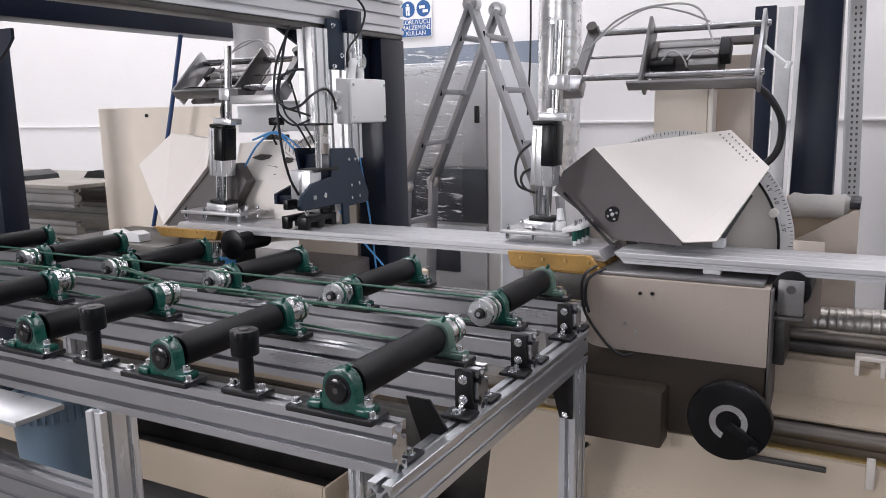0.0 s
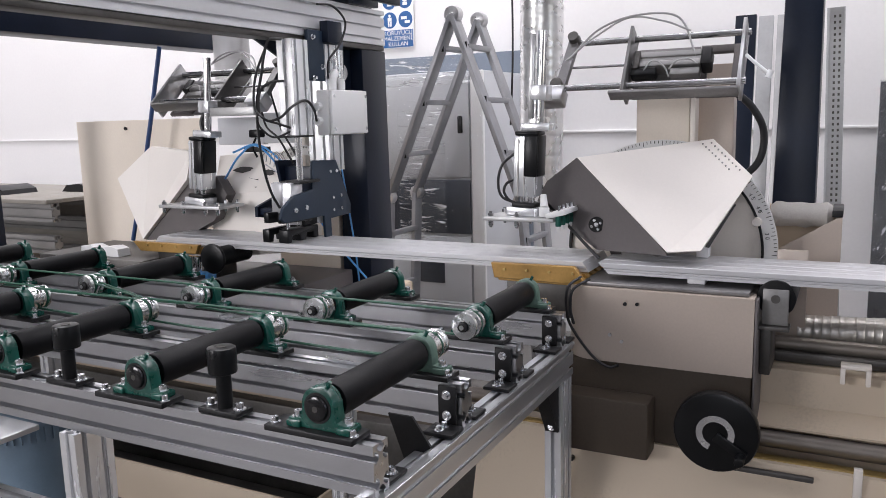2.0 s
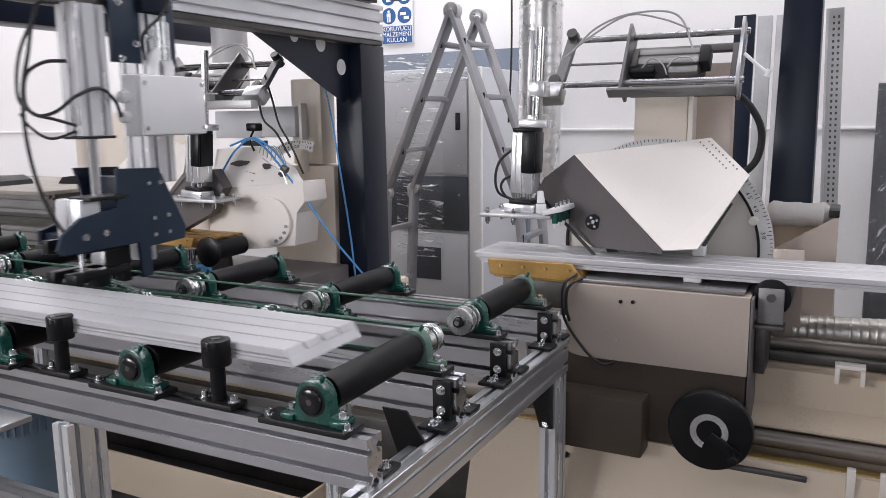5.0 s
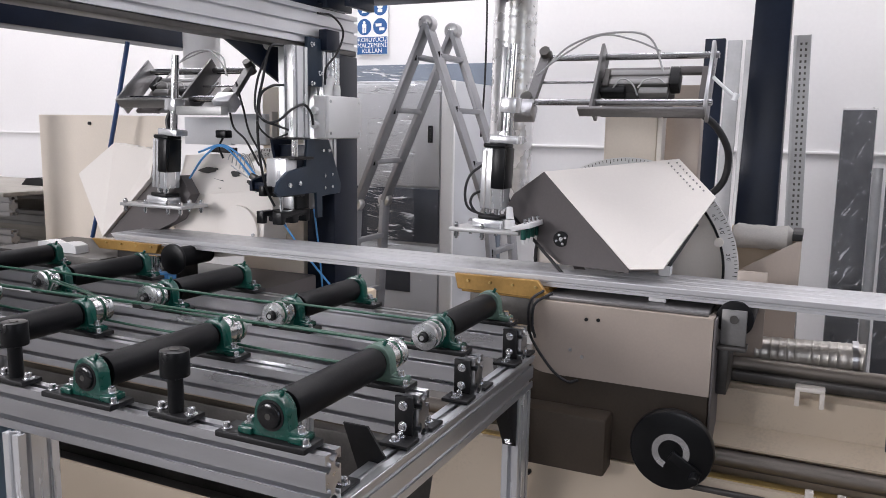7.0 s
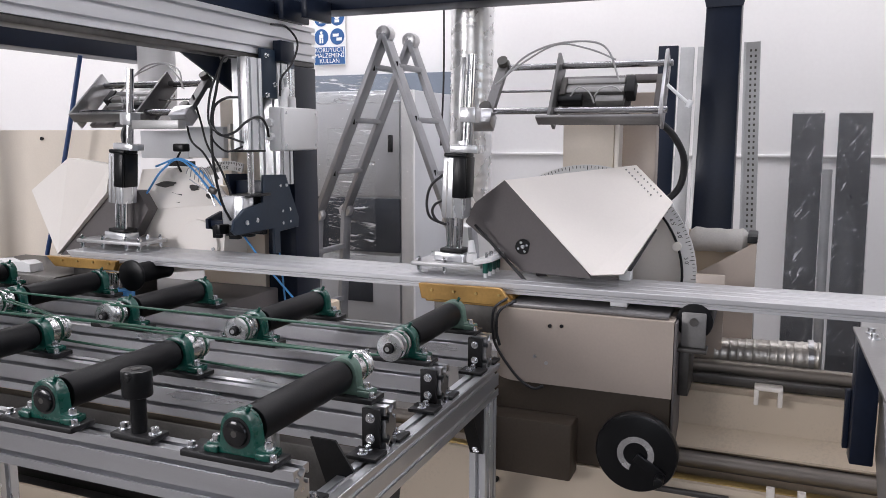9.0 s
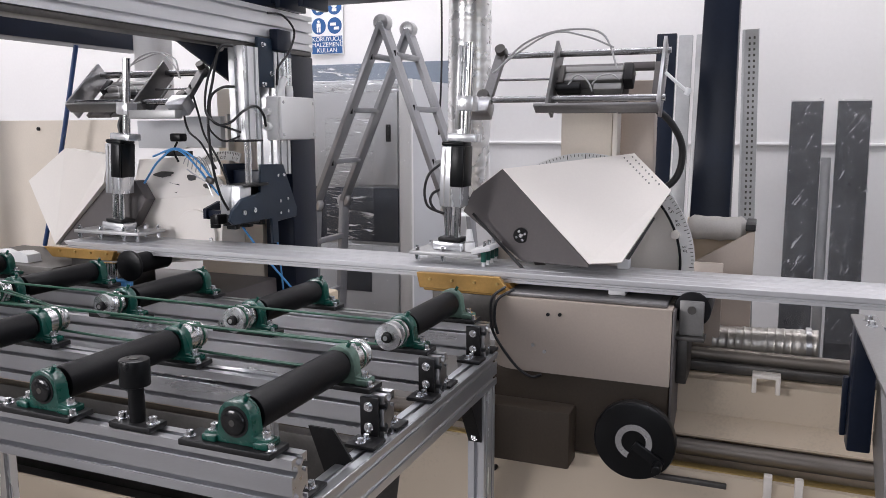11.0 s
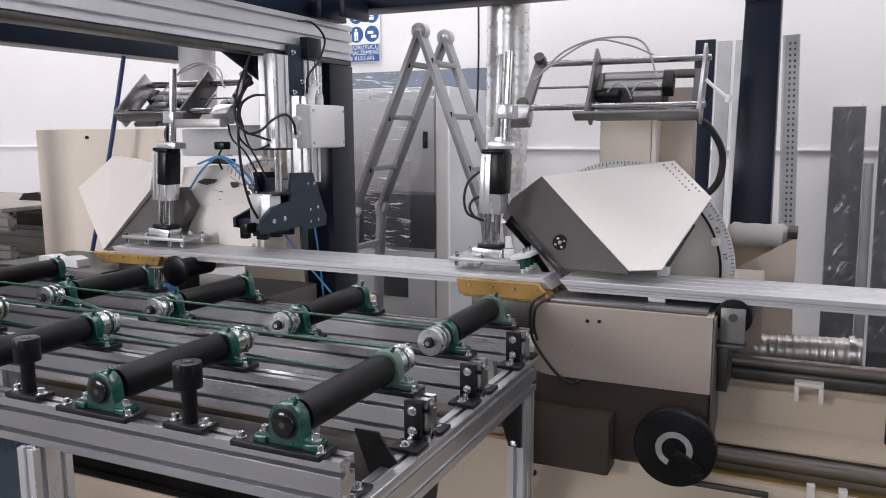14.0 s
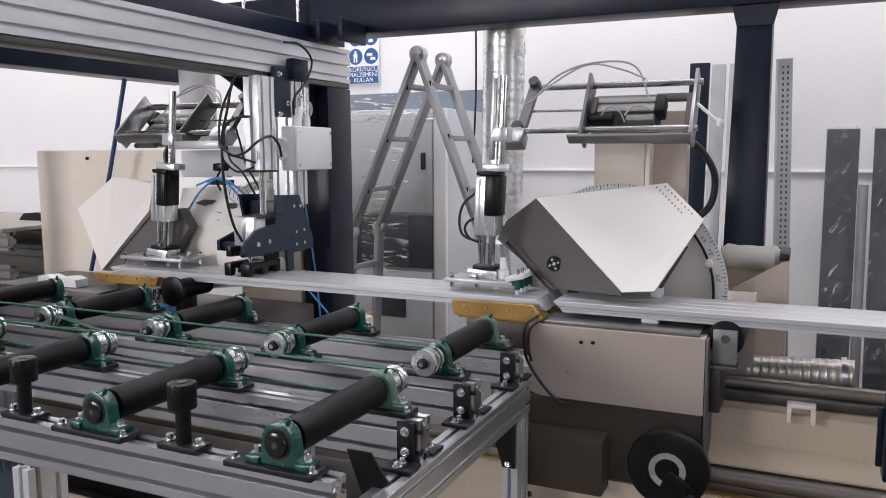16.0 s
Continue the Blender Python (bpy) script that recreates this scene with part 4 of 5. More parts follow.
# ---- left saw head ----
def left_head():
    t = thing("mitre_saw", "cream mitre saw with tilted guard, hood and grey columns", "mitre saw", "mitre saws")
    b = prism(B(), [(-3.39, 2.67), (-3.06, 2.60), (-2.50, 2.615), (-2.50, 2.63), (-3.06, 2.615), (-3.39, 2.685)], "z", 0.86, 1.477)
    back = part("back_panel", b, CREAM_TAN, t, "cream folded sheet steel back panel")
    part("panel_screw", cyl(B(), (-2.97, 2.595, 1.44), (-2.97, 2.6025, 1.44), 0.008, 14), BLACK, back)
    part("guard_top", slab(B(), ((-2.70, 2.30, 1.237), (-2.56, 2.28, 0.99), (-2.28, 2.27, 1.24), (-2.29, 2.31, 1.345), (-2.56, 2.36, 1.365)), 0.05), GUARD_WHITE, t, "cream white blade guard, sloping")
    part("guard_side", slab(B(), ((-2.56, 2.295, 0.985), (-2.35, 2.295, 1.0), (-2.177, 2.295, 1.08), (-2.105, 2.295, 1.182), (-2.151, 2.295, 1.251), (-2.28, 2.295, 1.25)), 0.05), GREY_DARK, t, "dark grey guard side plate")
    b = prism(B(), [(-2.138, 1.177), (-1.778, 1.210), (-1.771, 1.135), (-1.810, 1.091), (-1.824, 0.967), (-2.247, 0.915), (-2.248, 1.070)], "y", 2.356, 2.50)
    bmesh.ops.bevel(b, geom=b.edges[:], offset=0.004, segments=2, profile=0.5, affect="EDGES")
    part("motor_cover", b, GUARD_WHITE, t, "cream painted motor cover")
    hood = part("top_hood", slab(B(), ((-2.138, 2.356, 1.177), (-1.778, 2.356, 1.210), (-1.851, 2.400, 1.263), (-2.009, 2.450, 1.338), (-2.260, 2.440, 1.322), (-2.235, 2.380, 1.229)), 0.02), GUARD_WHITE, t, "cream sloping hood with grimy cut-outs")
    # torn openings with grimy edges, lying on the hood
    h0, hx, hz = Vector((-2.138, 2.356, 1.177)), Vector((-1.778, 2.356, 1.210)) - Vector((-2.138, 2.356, 1.177)), Vector((-2.260, 2.440, 1.322)) - Vector((-2.138, 2.356, 1.177))
    nn = hx.cross(hz).normalized()
    nn = nn if nn.y < 0 else -nn
    for cu, cv, w, hh, seed in ((0.28, 0.58, 0.24, 0.12, 1), (0.34, 0.24, 0.17, 0.22, 2), (0.62, 0.44, 0.14, 0.14, 3), (0.78, 0.20, 0.10, 0.12, 5)):
        b = B()
        ring_pts = []
        for k in range(14):
            a = 6.2832 * k / 14
            r = 0.5 * (1 + 0.7 * noise.noise(Vector((math.cos(a) * 1.3 + seed * 7, math.sin(a) * 1.3, seed))))
            ring_pts.append(h0 + hx * (cu + w * r * math.cos(a)) + hz * (cv + hh * r * math.sin(a)) + nn * 0.0025)
        slab(b, ring_pts, 0.002)
        part("cut_out", b, DARK_METAL, hood, "grimy torn cut-out")
    part("turntable", cyl(B(), (-1.925, 2.340, 1.055), (-1.925, 2.358, 1.055), 0.092, 56, bevel=0.004), GUARD_WHITE, t)
    b = B()
    for a in range(-70, 10, 20):
        cyl(b, (-1.925 + 0.076 * math.cos(radians(a)), 2.334, 1.055 + 0.076 * math.sin(radians(a))), (-1.925 + 0.076 * math.cos(radians(a)), 2.342, 1.055 + 0.076 * math.sin(radians(a))), 0.006, 12)
    part("turntable_bolt", b, STEEL, t)
    dial(t, -1.97, 2.60, 1.12, 0.235, 72, 120)
    part("lower_column", box(B(), -2.16, -1.85, 2.66, 2.80, 0.5, 1.245, 0.004), CREAM_TAN, t)
    b = box(B(), -2.08, -1.93, 2.70, 2.80, 1.25, 1.60, 0.004)
    part("upper_column", b, CREAM_TAN, t)
    part("motor_housing", box(B(), -2.183, -2.003, 2.62, 2.695, 1.365, 1.49, 0.006), CABINET, t, "grey motor housing")
    part("rear_panel", box(B(), -2.44, -2.19, 2.63, 2.66, 1.36, 1.475, 0.004), CABINET, t, "grey rear panel")
    part("slot_shade", box(B(), -2.262, -2.13, 2.585, 2.60, 1.33, 1.352, 0.003), BLACK, t, "dark slot over the hood")
    part("column_rib", box(B(), -1.985, -1.97, 2.62, 2.66, 1.22, 1.50, 0.003), CREAM, t)
    part("base", box(B(), -3.2, -1.75, 2.1, 2.6, 0.5, 0.86, 0.006), GREY_DARK, t)
    part("dust_pipe", cyl(B(), (-2.44, 2.75, 1.5), (-2.44, 2.75, 2.1), 0.078, 32), WHITE_BOX, t)
    # jaw roller
    rb = part("jaw_roller", cyl(B(), (-1.965, 2.06, 0.985), (-1.965, 2.22, 0.985), 0.035, 32, bevel=0.002), RUBBER, t)
    part("roller_disc", cyl(B(), (-1.965, 2.045, 0.982), (-1.965, 2.058, 0.982), 0.053, 32, bevel=0.002), PLASTIC, rb)
    b = B()
    for k in range(3):
        cyl(b, (-2.085 + 0.022 * k, 2.06, 0.88), (-2.085 + 0.022 * k, 2.06, 0.985), 0.0095, 16)
    part("spring_pin", b, CHROME, t)
    b = box(B(), -2.04, -1.98, 2.04, 2.08, 0.90, 0.93, 0.004)
    part("air_valve", b, HOSE_BLUE, t)
    return t


left_head()
clamp_frame(-2.13, 2.33, 1.495, True, -47)


def jaw(x0, x1, flip):
    t = thing("support_jaw", "gold anodised aluminium support jaw with mitred end", "support jaw", "support jaws")
    pts = [(x0, 0.968), (x1 + 0.026, 0.967), (x1 + 0.008, 0.993), (x0 - 0.010, 0.993)] if not flip else [(x0 + 0.01, 0.979), (x1, 0.979), (x1 + 0.010, 0.993), (x0 - 0.024, 0.993)]
    b = prism(B(), pts, "y", 2.12, 2.37)
    es = b.edges[:]
    bmesh.ops.bevel(b, geom=es, offset=0.002, segments=1, profile=0.5, affect="EDGES")
    body = part("body", b, GOLD, t)
    for k in range(4):
        part("pin", cyl(B(), (x0 + 0.03 + k * (x1 - x0 - 0.05) / 3, 2.090, 1.008), (x0 + 0.03 + k * (x1 - x0 - 0.05) / 3, 2.0965, 1.008), 0.004, 10), BRASS, body)
    lip = [(x0 - 0.004, 0.980), (x1 + 0.022, 0.976), (x1 - 0.016, 1.027), (x0 - 0.014, 1.025)] if not flip else [(x0 - 0.01, 0.982), (x1, 0.984), (x1 + 0.014, 1.018), (x0 - 0.05, 1.018)]
    b = prism(B(), lip, "y", 2.096, 2.114)
    bmesh.ops.bevel(b, geom=b.edges[:], offset=0.002, segments=1, profile=0.5, affect="EDGES")
    part("front_lip", b, GOLD, body)
    for k in range(5):
        y = 2.123 + k * 0.052
        pr = [(x0 - 0.010, 0.993), (x1 + 0.016, 0.993), (x1 + 0.006, 1.004), (x0 - 0.012, 1.004)] if not flip else [(x0 - 0.024, 0.993), (x1 + 0.010, 0.993), (x1 + 0.012, 1.004), (x0 - 0.036, 1.004)]
        part("rib", prism(B(), pr, "y", y, y + 0.03), GOLD, body)
    part("support", box(B(), x0 + 0.01, x1 - 0.03, 2.16, 2.34, 0.86, 0.978 if flip else 0.966, 0.003), DARK_METAL, t)
    return t


jaw(-0.905, -0.648, False)
jaw(-2.36, -2.09, True)


# ---- gantry ----
def gantry():
    t = thing("gantry", "navy painted steel gantry with aluminium linear axis beam", "gantry")
    def column(name, x0, x1, y0, y1, z1, grow):
        b = B()
        pts = [(x0 - grow * 2, 0.0), (x1 + grow * 0.4, 0.0), (x1, z1), (x0, z1)]
        prism(b, pts, "y", y0, y1)
        bmesh.ops.bevel(b, geom=b.edges[:], offset=0.005, segments=2, profile=0.5, affect="EDGES")
        return part(name, b, NAVY, t)
    column("column", -0.195, -0.088, 2.76, 2.88, 1.929, 0.02)
    c = column("column", -1.82, -1.70, 2.655, 2.83, 1.722, 0.012)
    column("column", -3.43, -3.30, 2.06, 2.18, 1.80, 0.02)
    part("cross_beam", box(B(), -2.3, 2.2, 2.74, 2.89, 1.93, 2.10, 0.006), NAVY, t)
    for x in (-0.14,):
        part("gusset", prism(B(), [(x - 0.072, 1.929), (x + 0.072, 1.929), (x + 0.056, 1.865), (x - 0.056, 1.865)], "y", 2.752, 2.759), NAVY, t)
    ax = part("axis_beam", bar(B(), "y", -1.745, 1.8125, 0.09, 0.135, 0.1, 2.83), ALU_AXIS, t, "slotted aluminium axis beam")
    part("linear_rail", box(B(), -1.785, -1.705, 0.1, 2.83, 1.724, 1.7445, 0.003), DARK_METAL, ax)
    part("back_beam", box(B(), -1.99, -1.83, 0.1, 2.95, 1.79, 1.98, 0.006), NAVY, t)
    part("side_beam", box(B(), -2.76, -2.62, 0.3, 2.95, 1.785, 1.95, 0.006), NAVY, t)
    b = prism(B(), [(2.10, 1.722), (2.654, 1.722), (2.654, 1.52), (2.615, 1.50)], "x", -1.765, -1.755)
    g = part("gusset", b, NAVY, t, "navy triangular gusset plate with round holes")
    for y, z in ((2.314, 1.730), (2.470, 1.712), (2.600, 1.633), (2.726, 1.627)):
        part("hole_liner", cyl(B(), (-1.7545, y, z), (-1.7535, y, z), 0.030 if y > 2.35 else 0.024, 28), WALL, g)
    for x in (-1.68, -1.58):
        part("hanger", box(B(), x - 0.012, x + 0.012, 2.56, 2.739, 1.881, 1.96, 0.003), NAVY, t)
    for hx, hy, hz in ((-2.052, 2.60, 2.011), (-1.861, 2.70, 1.974)):
        part("hanger_rod", cyl(B(), (hx, hy, hz), (hx, hy, hz + 0.16), 0.008, 14), ZINC, t)
    part("corner_plate", prism(B(), [(-3.42, 1.80), (-3.08, 1.80), (-3.08, 1.76), (-3.12, 1.72), (-3.26, 1.62), (-3.42, 1.60)], "y", 2.045, 2.059), NAVY, t)
    return t


gantry()


def gripper():
    """The pick-up head on the axis beam. Its origin is the beam's carriage; the pads slide on their cylinder."""
    t = thing("gripper", "navy and aluminium gripper head with white junction box and cables", "gripper")
    X = -1.70
    part("axis_column", bar(B(), "z", X + 0.02, 2.195, 0.06, 0.09, 1.405, 1.722), ALU_BRIGHT, t)
    part("axis_column", bar(B(), "z", X - 0.02, 2.42, 0.09, 0.09, 1.27, 1.72), ALU_BRIGHT, t)
    pl = part("carriage_plate", box(B(), X + 0.005, X + 0.02, 2.285, 2.50, 1.59, 1.765, 0.003), PLATE_NAVY, t)
    for y, z in ((2.31, 1.60), (2.36, 1.64), (2.40, 1.66), (2.44, 1.70), (2.31, 1.74)):
        part("bolt", bolt(B(), (X + 0.02, y, z), (1, 0, 0), 0.006), ZINC, pl)
    part("sensor_block", box(B(), X + 0.01, X + 0.045, 2.37, 2.46, 1.725, 1.80, 0.003), NAVY, t)
    bx = part("junction_box", box(B(), X + 0.041, X + 0.092, 2.285, 2.515, 1.40, 1.557, 0.006), WHITE_BOX, t, "white plastic junction box")
    part("box_lid", box(B(), X + 0.093, X + 0.107, 2.288, 2.512, 1.402, 1.555, 0.005), WHITE_BOX, bx)
    for y in (2.30, 2.50):
        for z in (1.42, 1.535):
            part("lid_screw", cyl(B(), (X + 0.1065, y, z), (X + 0.109, y, z), 0.006, 12), ALU_TURNED, bx)
    b = B()
    for z in (1.50, 1.45):
        cyl(b, (X + 0.055, 2.265, z), (X + 0.055, 2.29, z), 0.015, 8)
    part("cable_gland", b, WHITE_BOX, bx)
    b = cyl(B(), (X + 0.03, 2.44, 1.60), (X + 0.03, 2.44, 1.70), 0.022, 24)
    part("motor", b, ALU_TURNED, t)
    part("motor_elbow", tube(B(), [(X + 0.03, 2.40, 1.56), (X + 0.03, 2.405, 1.60), (X + 0.03, 2.43, 1.62), (X + 0.03, 2.455, 1.59), (X + 0.03, 2.455, 1.55)], 0.017, 12, 6), WHITE_BOX, t)
    pts = [(2.25, 1.315), (2.39, 1.31), (2.475, 1.14), (2.47, 1.105), (2.345, 1.10), (2.345, 1.02), (2.31, 1.02), (2.305, 1.115), (2.08, 1.115), (2.06, 1.13), (2.075, 1.165), (2.13, 1.20), (2.24, 1.215)]
    b = prism(B(), pts, "x", X + 0.028, X + 0.040)
    bmesh.ops.bevel(b, geom=b.edges[:], offset=0.0015, segments=1, profile=0.5, affect="EDGES")
    sp = part("side_plate", b, PLATE_NAVY, t, "navy shaped side plate")
    arm = [(2.085, 1.112), (2.25, 1.105), (2.25, 1.14), (2.085, 1.148)]
    for xa in (X - 0.055, X + 0.005):
        b = prism(B(), arm, "x", xa, xa + 0.022)
        bmesh.ops.bevel(b, geom=b.edges[:], offset=0.003, segments=2, profile=0.5, affect="EDGES")
        part("gripper_arm", b, PLASTIC, sp)
    for y, z in ((2.14, 1.152), (2.20, 1.155), (2.36, 1.13), (2.41, 1.132), (2.36, 1.175), (2.41, 1.178), (2.35, 1.27), (2.39, 1.27)):
        part("screw", cyl(B(), (X + 0.040, y, z), (X + 0.044, y, z), 0.006 if y > 2.3 else 0.009, 10), ZINC, sp)
    part("back_plate", prism(B(), pts[:4] + [(2.28, 1.10), (2.13, 1.125), (2.13, 1.16), (2.28, 1.20)], "x", X - 0.13, X - 0.118), NAVY, sp)
    part("spacer", box(B(), X - 0.117, X + 0.0275, 2.29, 2.34, 1.20, 1.29, 0.003), NAVY, sp)
    part("spacer", box(B(), X - 0.117, X + 0.0275, 2.14, 2.17, 1.13, 1.155, 0.003), NAVY, sp)
    part("guide_plate", box(B(), X - 0.018, X + 0.056, 2.145, 2.245, 1.397, 1.404, 0.002), BLACK, t)
    b = cyl(B(), (X + 0.02, 2.20, 1.245), (X + 0.02, 2.20, 1.42), 0.012, 20)
    part("piston_rod", b, CHROME, sp)
    part("rod_bracket", box(B(), X - 0.03, X + 0.055, 2.15, 2.27, 1.24, 1.25, 0.002), BLACK, sp)
    cy = part("air_cylinder", box(B(), X - 0.06, X + 0.03, 2.135, 2.20, 1.14, 1.245, 0.006), ALU_BRIGHT, sp)
    # cables
    b = tube(B(), [(X + 0.055, 2.265, 1.45), (X + 0.06, 2.245, 1.49), (X + 0.06, 2.20, 1.52), (X + 0.05, 2.14, 1.50), (X + 0.03, 2.10, 1.465), (X, 2.07, 1.455), (X - 0.02, 2.055, 1.485), (X - 0.02, 2.065, 1.55), (X, 2.10, 1.58), (X + 0.01, 2.15, 1.585)], 0.0045, 8, 8)
    tube(b, [(X + 0.02, 2.14, 1.72), (X, 2.10, 1.715), (X - 0.01, 2.085, 1.67), (X - 0.02, 2.075, 1.60), (X - 0.03, 2.06, 1.52), (X - 0.03, 2.055, 1.42), (X - 0.03, 2.07, 1.31), (X - 0.03, 2.10, 1.22), (X - 0.02, 2.13, 1.16)], 0.0048, 8, 8)
    tube(b, [(X + 0.03, 2.15, 1.43), (X + 0.01, 2.11, 1.445), (X, 2.06, 1.46), (X - 0.03, 2.045, 1.50), (X - 0.03, 2.06, 1.60), (X - 0.01, 2.10, 1.70)], 0.004, 8, 8)
    tube(b, [(X + 0.03, 2.16, 1.42), (X, 2.10, 1.40), (X - 0.02, 2.06, 1.43), (X - 0.02, 2.04, 1.46)], 0.0035, 8, 8)
    part("cable", b, HOSE_BLACK, t, "black looping cables")
    b = tube(B(), [(X + 0.03, 2.38, 1.60), (X + 0.05, 2.36, 1.66), (X + 0.06, 2.42, 1.72), (X + 0.06, 2.46, 1.80), (X + 0.05, 2.40, 1.85), (X + 0.04, 2.32, 1.85)], 0.004, 8, 8)
    part("sensor_cable", b, HOSE_BLACK, t)
    comb = [(2.115, 1.04), (2.138, 1.04), (2.142, 1.064), (2.182, 1.064), (2.186, 1.04), (2.218, 1.04), (2.222, 1.064), (2.262, 1.064), (2.266, 1.04), (2.29, 1.04), (2.29, 1.085), (2.115, 1.085)]
    def pad(xa, xb):
        b = prism(B(), comb, "x", xa, xb)
        bmesh.ops.bevel(b, geom=b.edges[:], offset=0.003, segments=2, profile=0.5, affect="EDGES")
        return b
    p = part("gripper_pad", pad(X - 0.02, X + 0.02), PLASTIC, t, "black gripper pad bar with three feet")
    part("twin_pad", pad(X - 0.09, X - 0.06), PLASTIC, p)
    part("pad_bridge", box(B(), X - 0.059, X - 0.021, 2.17, 2.21, 1.068, 1.083, 0.002), PLASTIC, p)
    part("pad_post", box(B(), X - 0.004, X + 0.010, 2.225, 2.30, 1.086, 1.19, 0.002), BLACK, p)
    part("pad_rod", cyl(B(), (X - 0.02, 2.17, 1.085), (X - 0.02, 2.17, 1.16), 0.007, 16), CHROME, p)
    part("guide_block", box(B(), X - 0.07, X - 0.012, 2.235, 2.285, 1.085, 1.16, 0.005), ALU_BRIGHT, p)
    part("guide_block", box(B(), X - 0.07, X - 0.012, 2.37, 2.41, 1.075, 1.16, 0.005), ALU_BRIGHT, p)
    return t, p, sp


GRIPPER, PADS, TOOL = gripper()


# ---- profiles ----
def profile(name, x0, x1, left, right, label):
    """A ribbed profile lying along x. left, right: how far each end leans along x for one metre of height."""
    y0, w, z0 = 2.135, 0.215, 1.006
    t = thing(name, label, "profile", "aluminium profiles")
    lean = lambda k: (lambda q: k * (q[1] - z0))
    def bar_of(pts):
        return prism(B(), [(y0 + a, z0 + b) for a, b in pts], "x", x0, x1, (lean(left), lean(right)))
    part("base_web", bar_of([(0.0, 0.0), (w, 0.0), (w, 0.0175), (0.004, 0.0175), (0.004, 0.0155), (0.0, 0.0135), (0.0, 0.0115), (0.003, 0.0105), (0.003, 0.0085), (0.0, 0.0075)]), PROFILE, t)
    n, pitch = 4, w / 4
    for k in range(n):
        a, b = k * pitch + (0.0 if k == 0 else 0.0022), (k + 1) * pitch - (0.0 if k == n - 1 else 0.0022)
        part("top_rib", bar_of([(a, 0.018), (b, 0.018), (b, 0.0285), (b - 0.0015, 0.03), (a + 0.0015, 0.03), (a, 0.0285)]), PROFILE, t)
    return t


P1 = profile("profile", -2.34, -0.634, 1.0, -0.6, "cut length of ribbed grey aluminium profile with mitred ends")
P2 = profile("profile", -2.322, -0.634, -1.0, -1.0, "uncut length of ribbed grey aluminium profile, fed for cutting")
P3 = profile("profile", -0.6115, 2.4, -1.0, 0.0, "long stock of ribbed grey aluminium profile resting on support rollers")


# ---- background ----
def crumple(xa, xb, za, zb, y, amp, seed):
    """A sheet of film standing in the xz plane, with lengthwise creases."""
    f, nx, nz = B(), 24, int((zb - za) / 0.011)
    def off(i, k):
        return amp * (noise.noise(Vector((i * 0.09 + seed, k * 0.42, seed))) + 0.5 * noise.noise(Vector((i * 0.2 + k * 0.12, k * 0.8 + seed, 3))))
    vs = [[f.verts.new((xa + (xb - xa) * i / nx, y - off(i, k), za + (zb - za) * k / nz)) for i in range(nx + 1)] for k in range(nz + 1)]
    for k in range(nz):
        for i in range(nx):
            f.faces.new((vs[k][i], vs[k][i + 1], vs[k + 1][i + 1], vs[k + 1][i]))
    return f


def cabinet():
    t = thing("control_cabinet", "grey electrical cabinet wrapped in clear stretch film", "cabinet")
    x0, x1, y0, y1 = -2.62, -1.90, 4.22, 4.85
    part("body", box(B(), x0, x1, y0 + 0.02, y1, 0.1, 1.72, 0.008), CABINET, t)
    part("plinth", box(B(), x0 + 0.02, x1 - 0.02, y0 + 0.06, y1 - 0.02, 0, 0.099, 0.004), CABINET_DARK, t)
    d = part("door", box(B(), x0 + 0.02, x1 - 0.09, y0, y0 + 0.019, 1.10, 1.70, 0.004), CABINET, t)
    part("latch", box(B(), x1 - 0.16, x1 - 0.13, y0 - 0.012, y0 - 0.001, 1.36, 1.46, 0.003), BLACK, d)
    part("lower_panel", box(B(), x0 + 0.02, x1 - 0.09, y0, y0 + 0.019, 0.76, 1.085, 0.004), CABINET_DARK, t)
    d = part("lower_door", box(B(), x0 + 0.02, x1 - 0.09, y0, y0 + 0.019, 0.14, 0.74, 0.004), CABINET, t)
    part("vent", box(B(), x0 + 0.25, x0 + 0.45, y0 - 0.006, y0 - 0.001, 0.45, 0.65, 0.002), CABINET_DARK, d)
    part("edge_post", box(B(), x1 - 0.075, x1 + 0.004, y0 - 0.004, y0 + 0.019, 0.1, 1.72, 0.003), WHITE_BOX, t)
    for z in (1.60, 1.20):
        part("hinge", box(B(), x0 + 0.005, x0 + 0.03, y0 - 0.012, y0 - 0.001, z, z + 0.05, 0.003), BLACK, t)
    part("stretch_film", crumple(x0 - 0.006, x1 + 0.01, 0.3, 1.71, y0 - 0.03, 0.012, 2.0), FILM, t, "crumpled clear stretch film")
    # the folds' bright streaks are highlights painted into the film
    part("film_fold", crumple(x0 + 0.18, x0 + 0.50, 0.6, 1.5, y0 - 0.06, 0.012, 7.0), FILM_FOLD, t, "bunched clear film fold with painted highlights")
    part("film_fold", crumple(x0 - 0.01, x1 - 0.05, 1.64, 1.80, y0 - 0.05, 0.022, 5.0), FILM_FOLD, t, "bunched clear film fold with painted highlights")
    return t


cabinet()
b = box(B(), -2.98, -1.86, 4.87, 4.93, 0.0, 1.87, 0.006)
tagged(part("sheet_board", b, CABINET_BLUE), "blue grey sheet panel standing behind the cabinet", "panel")


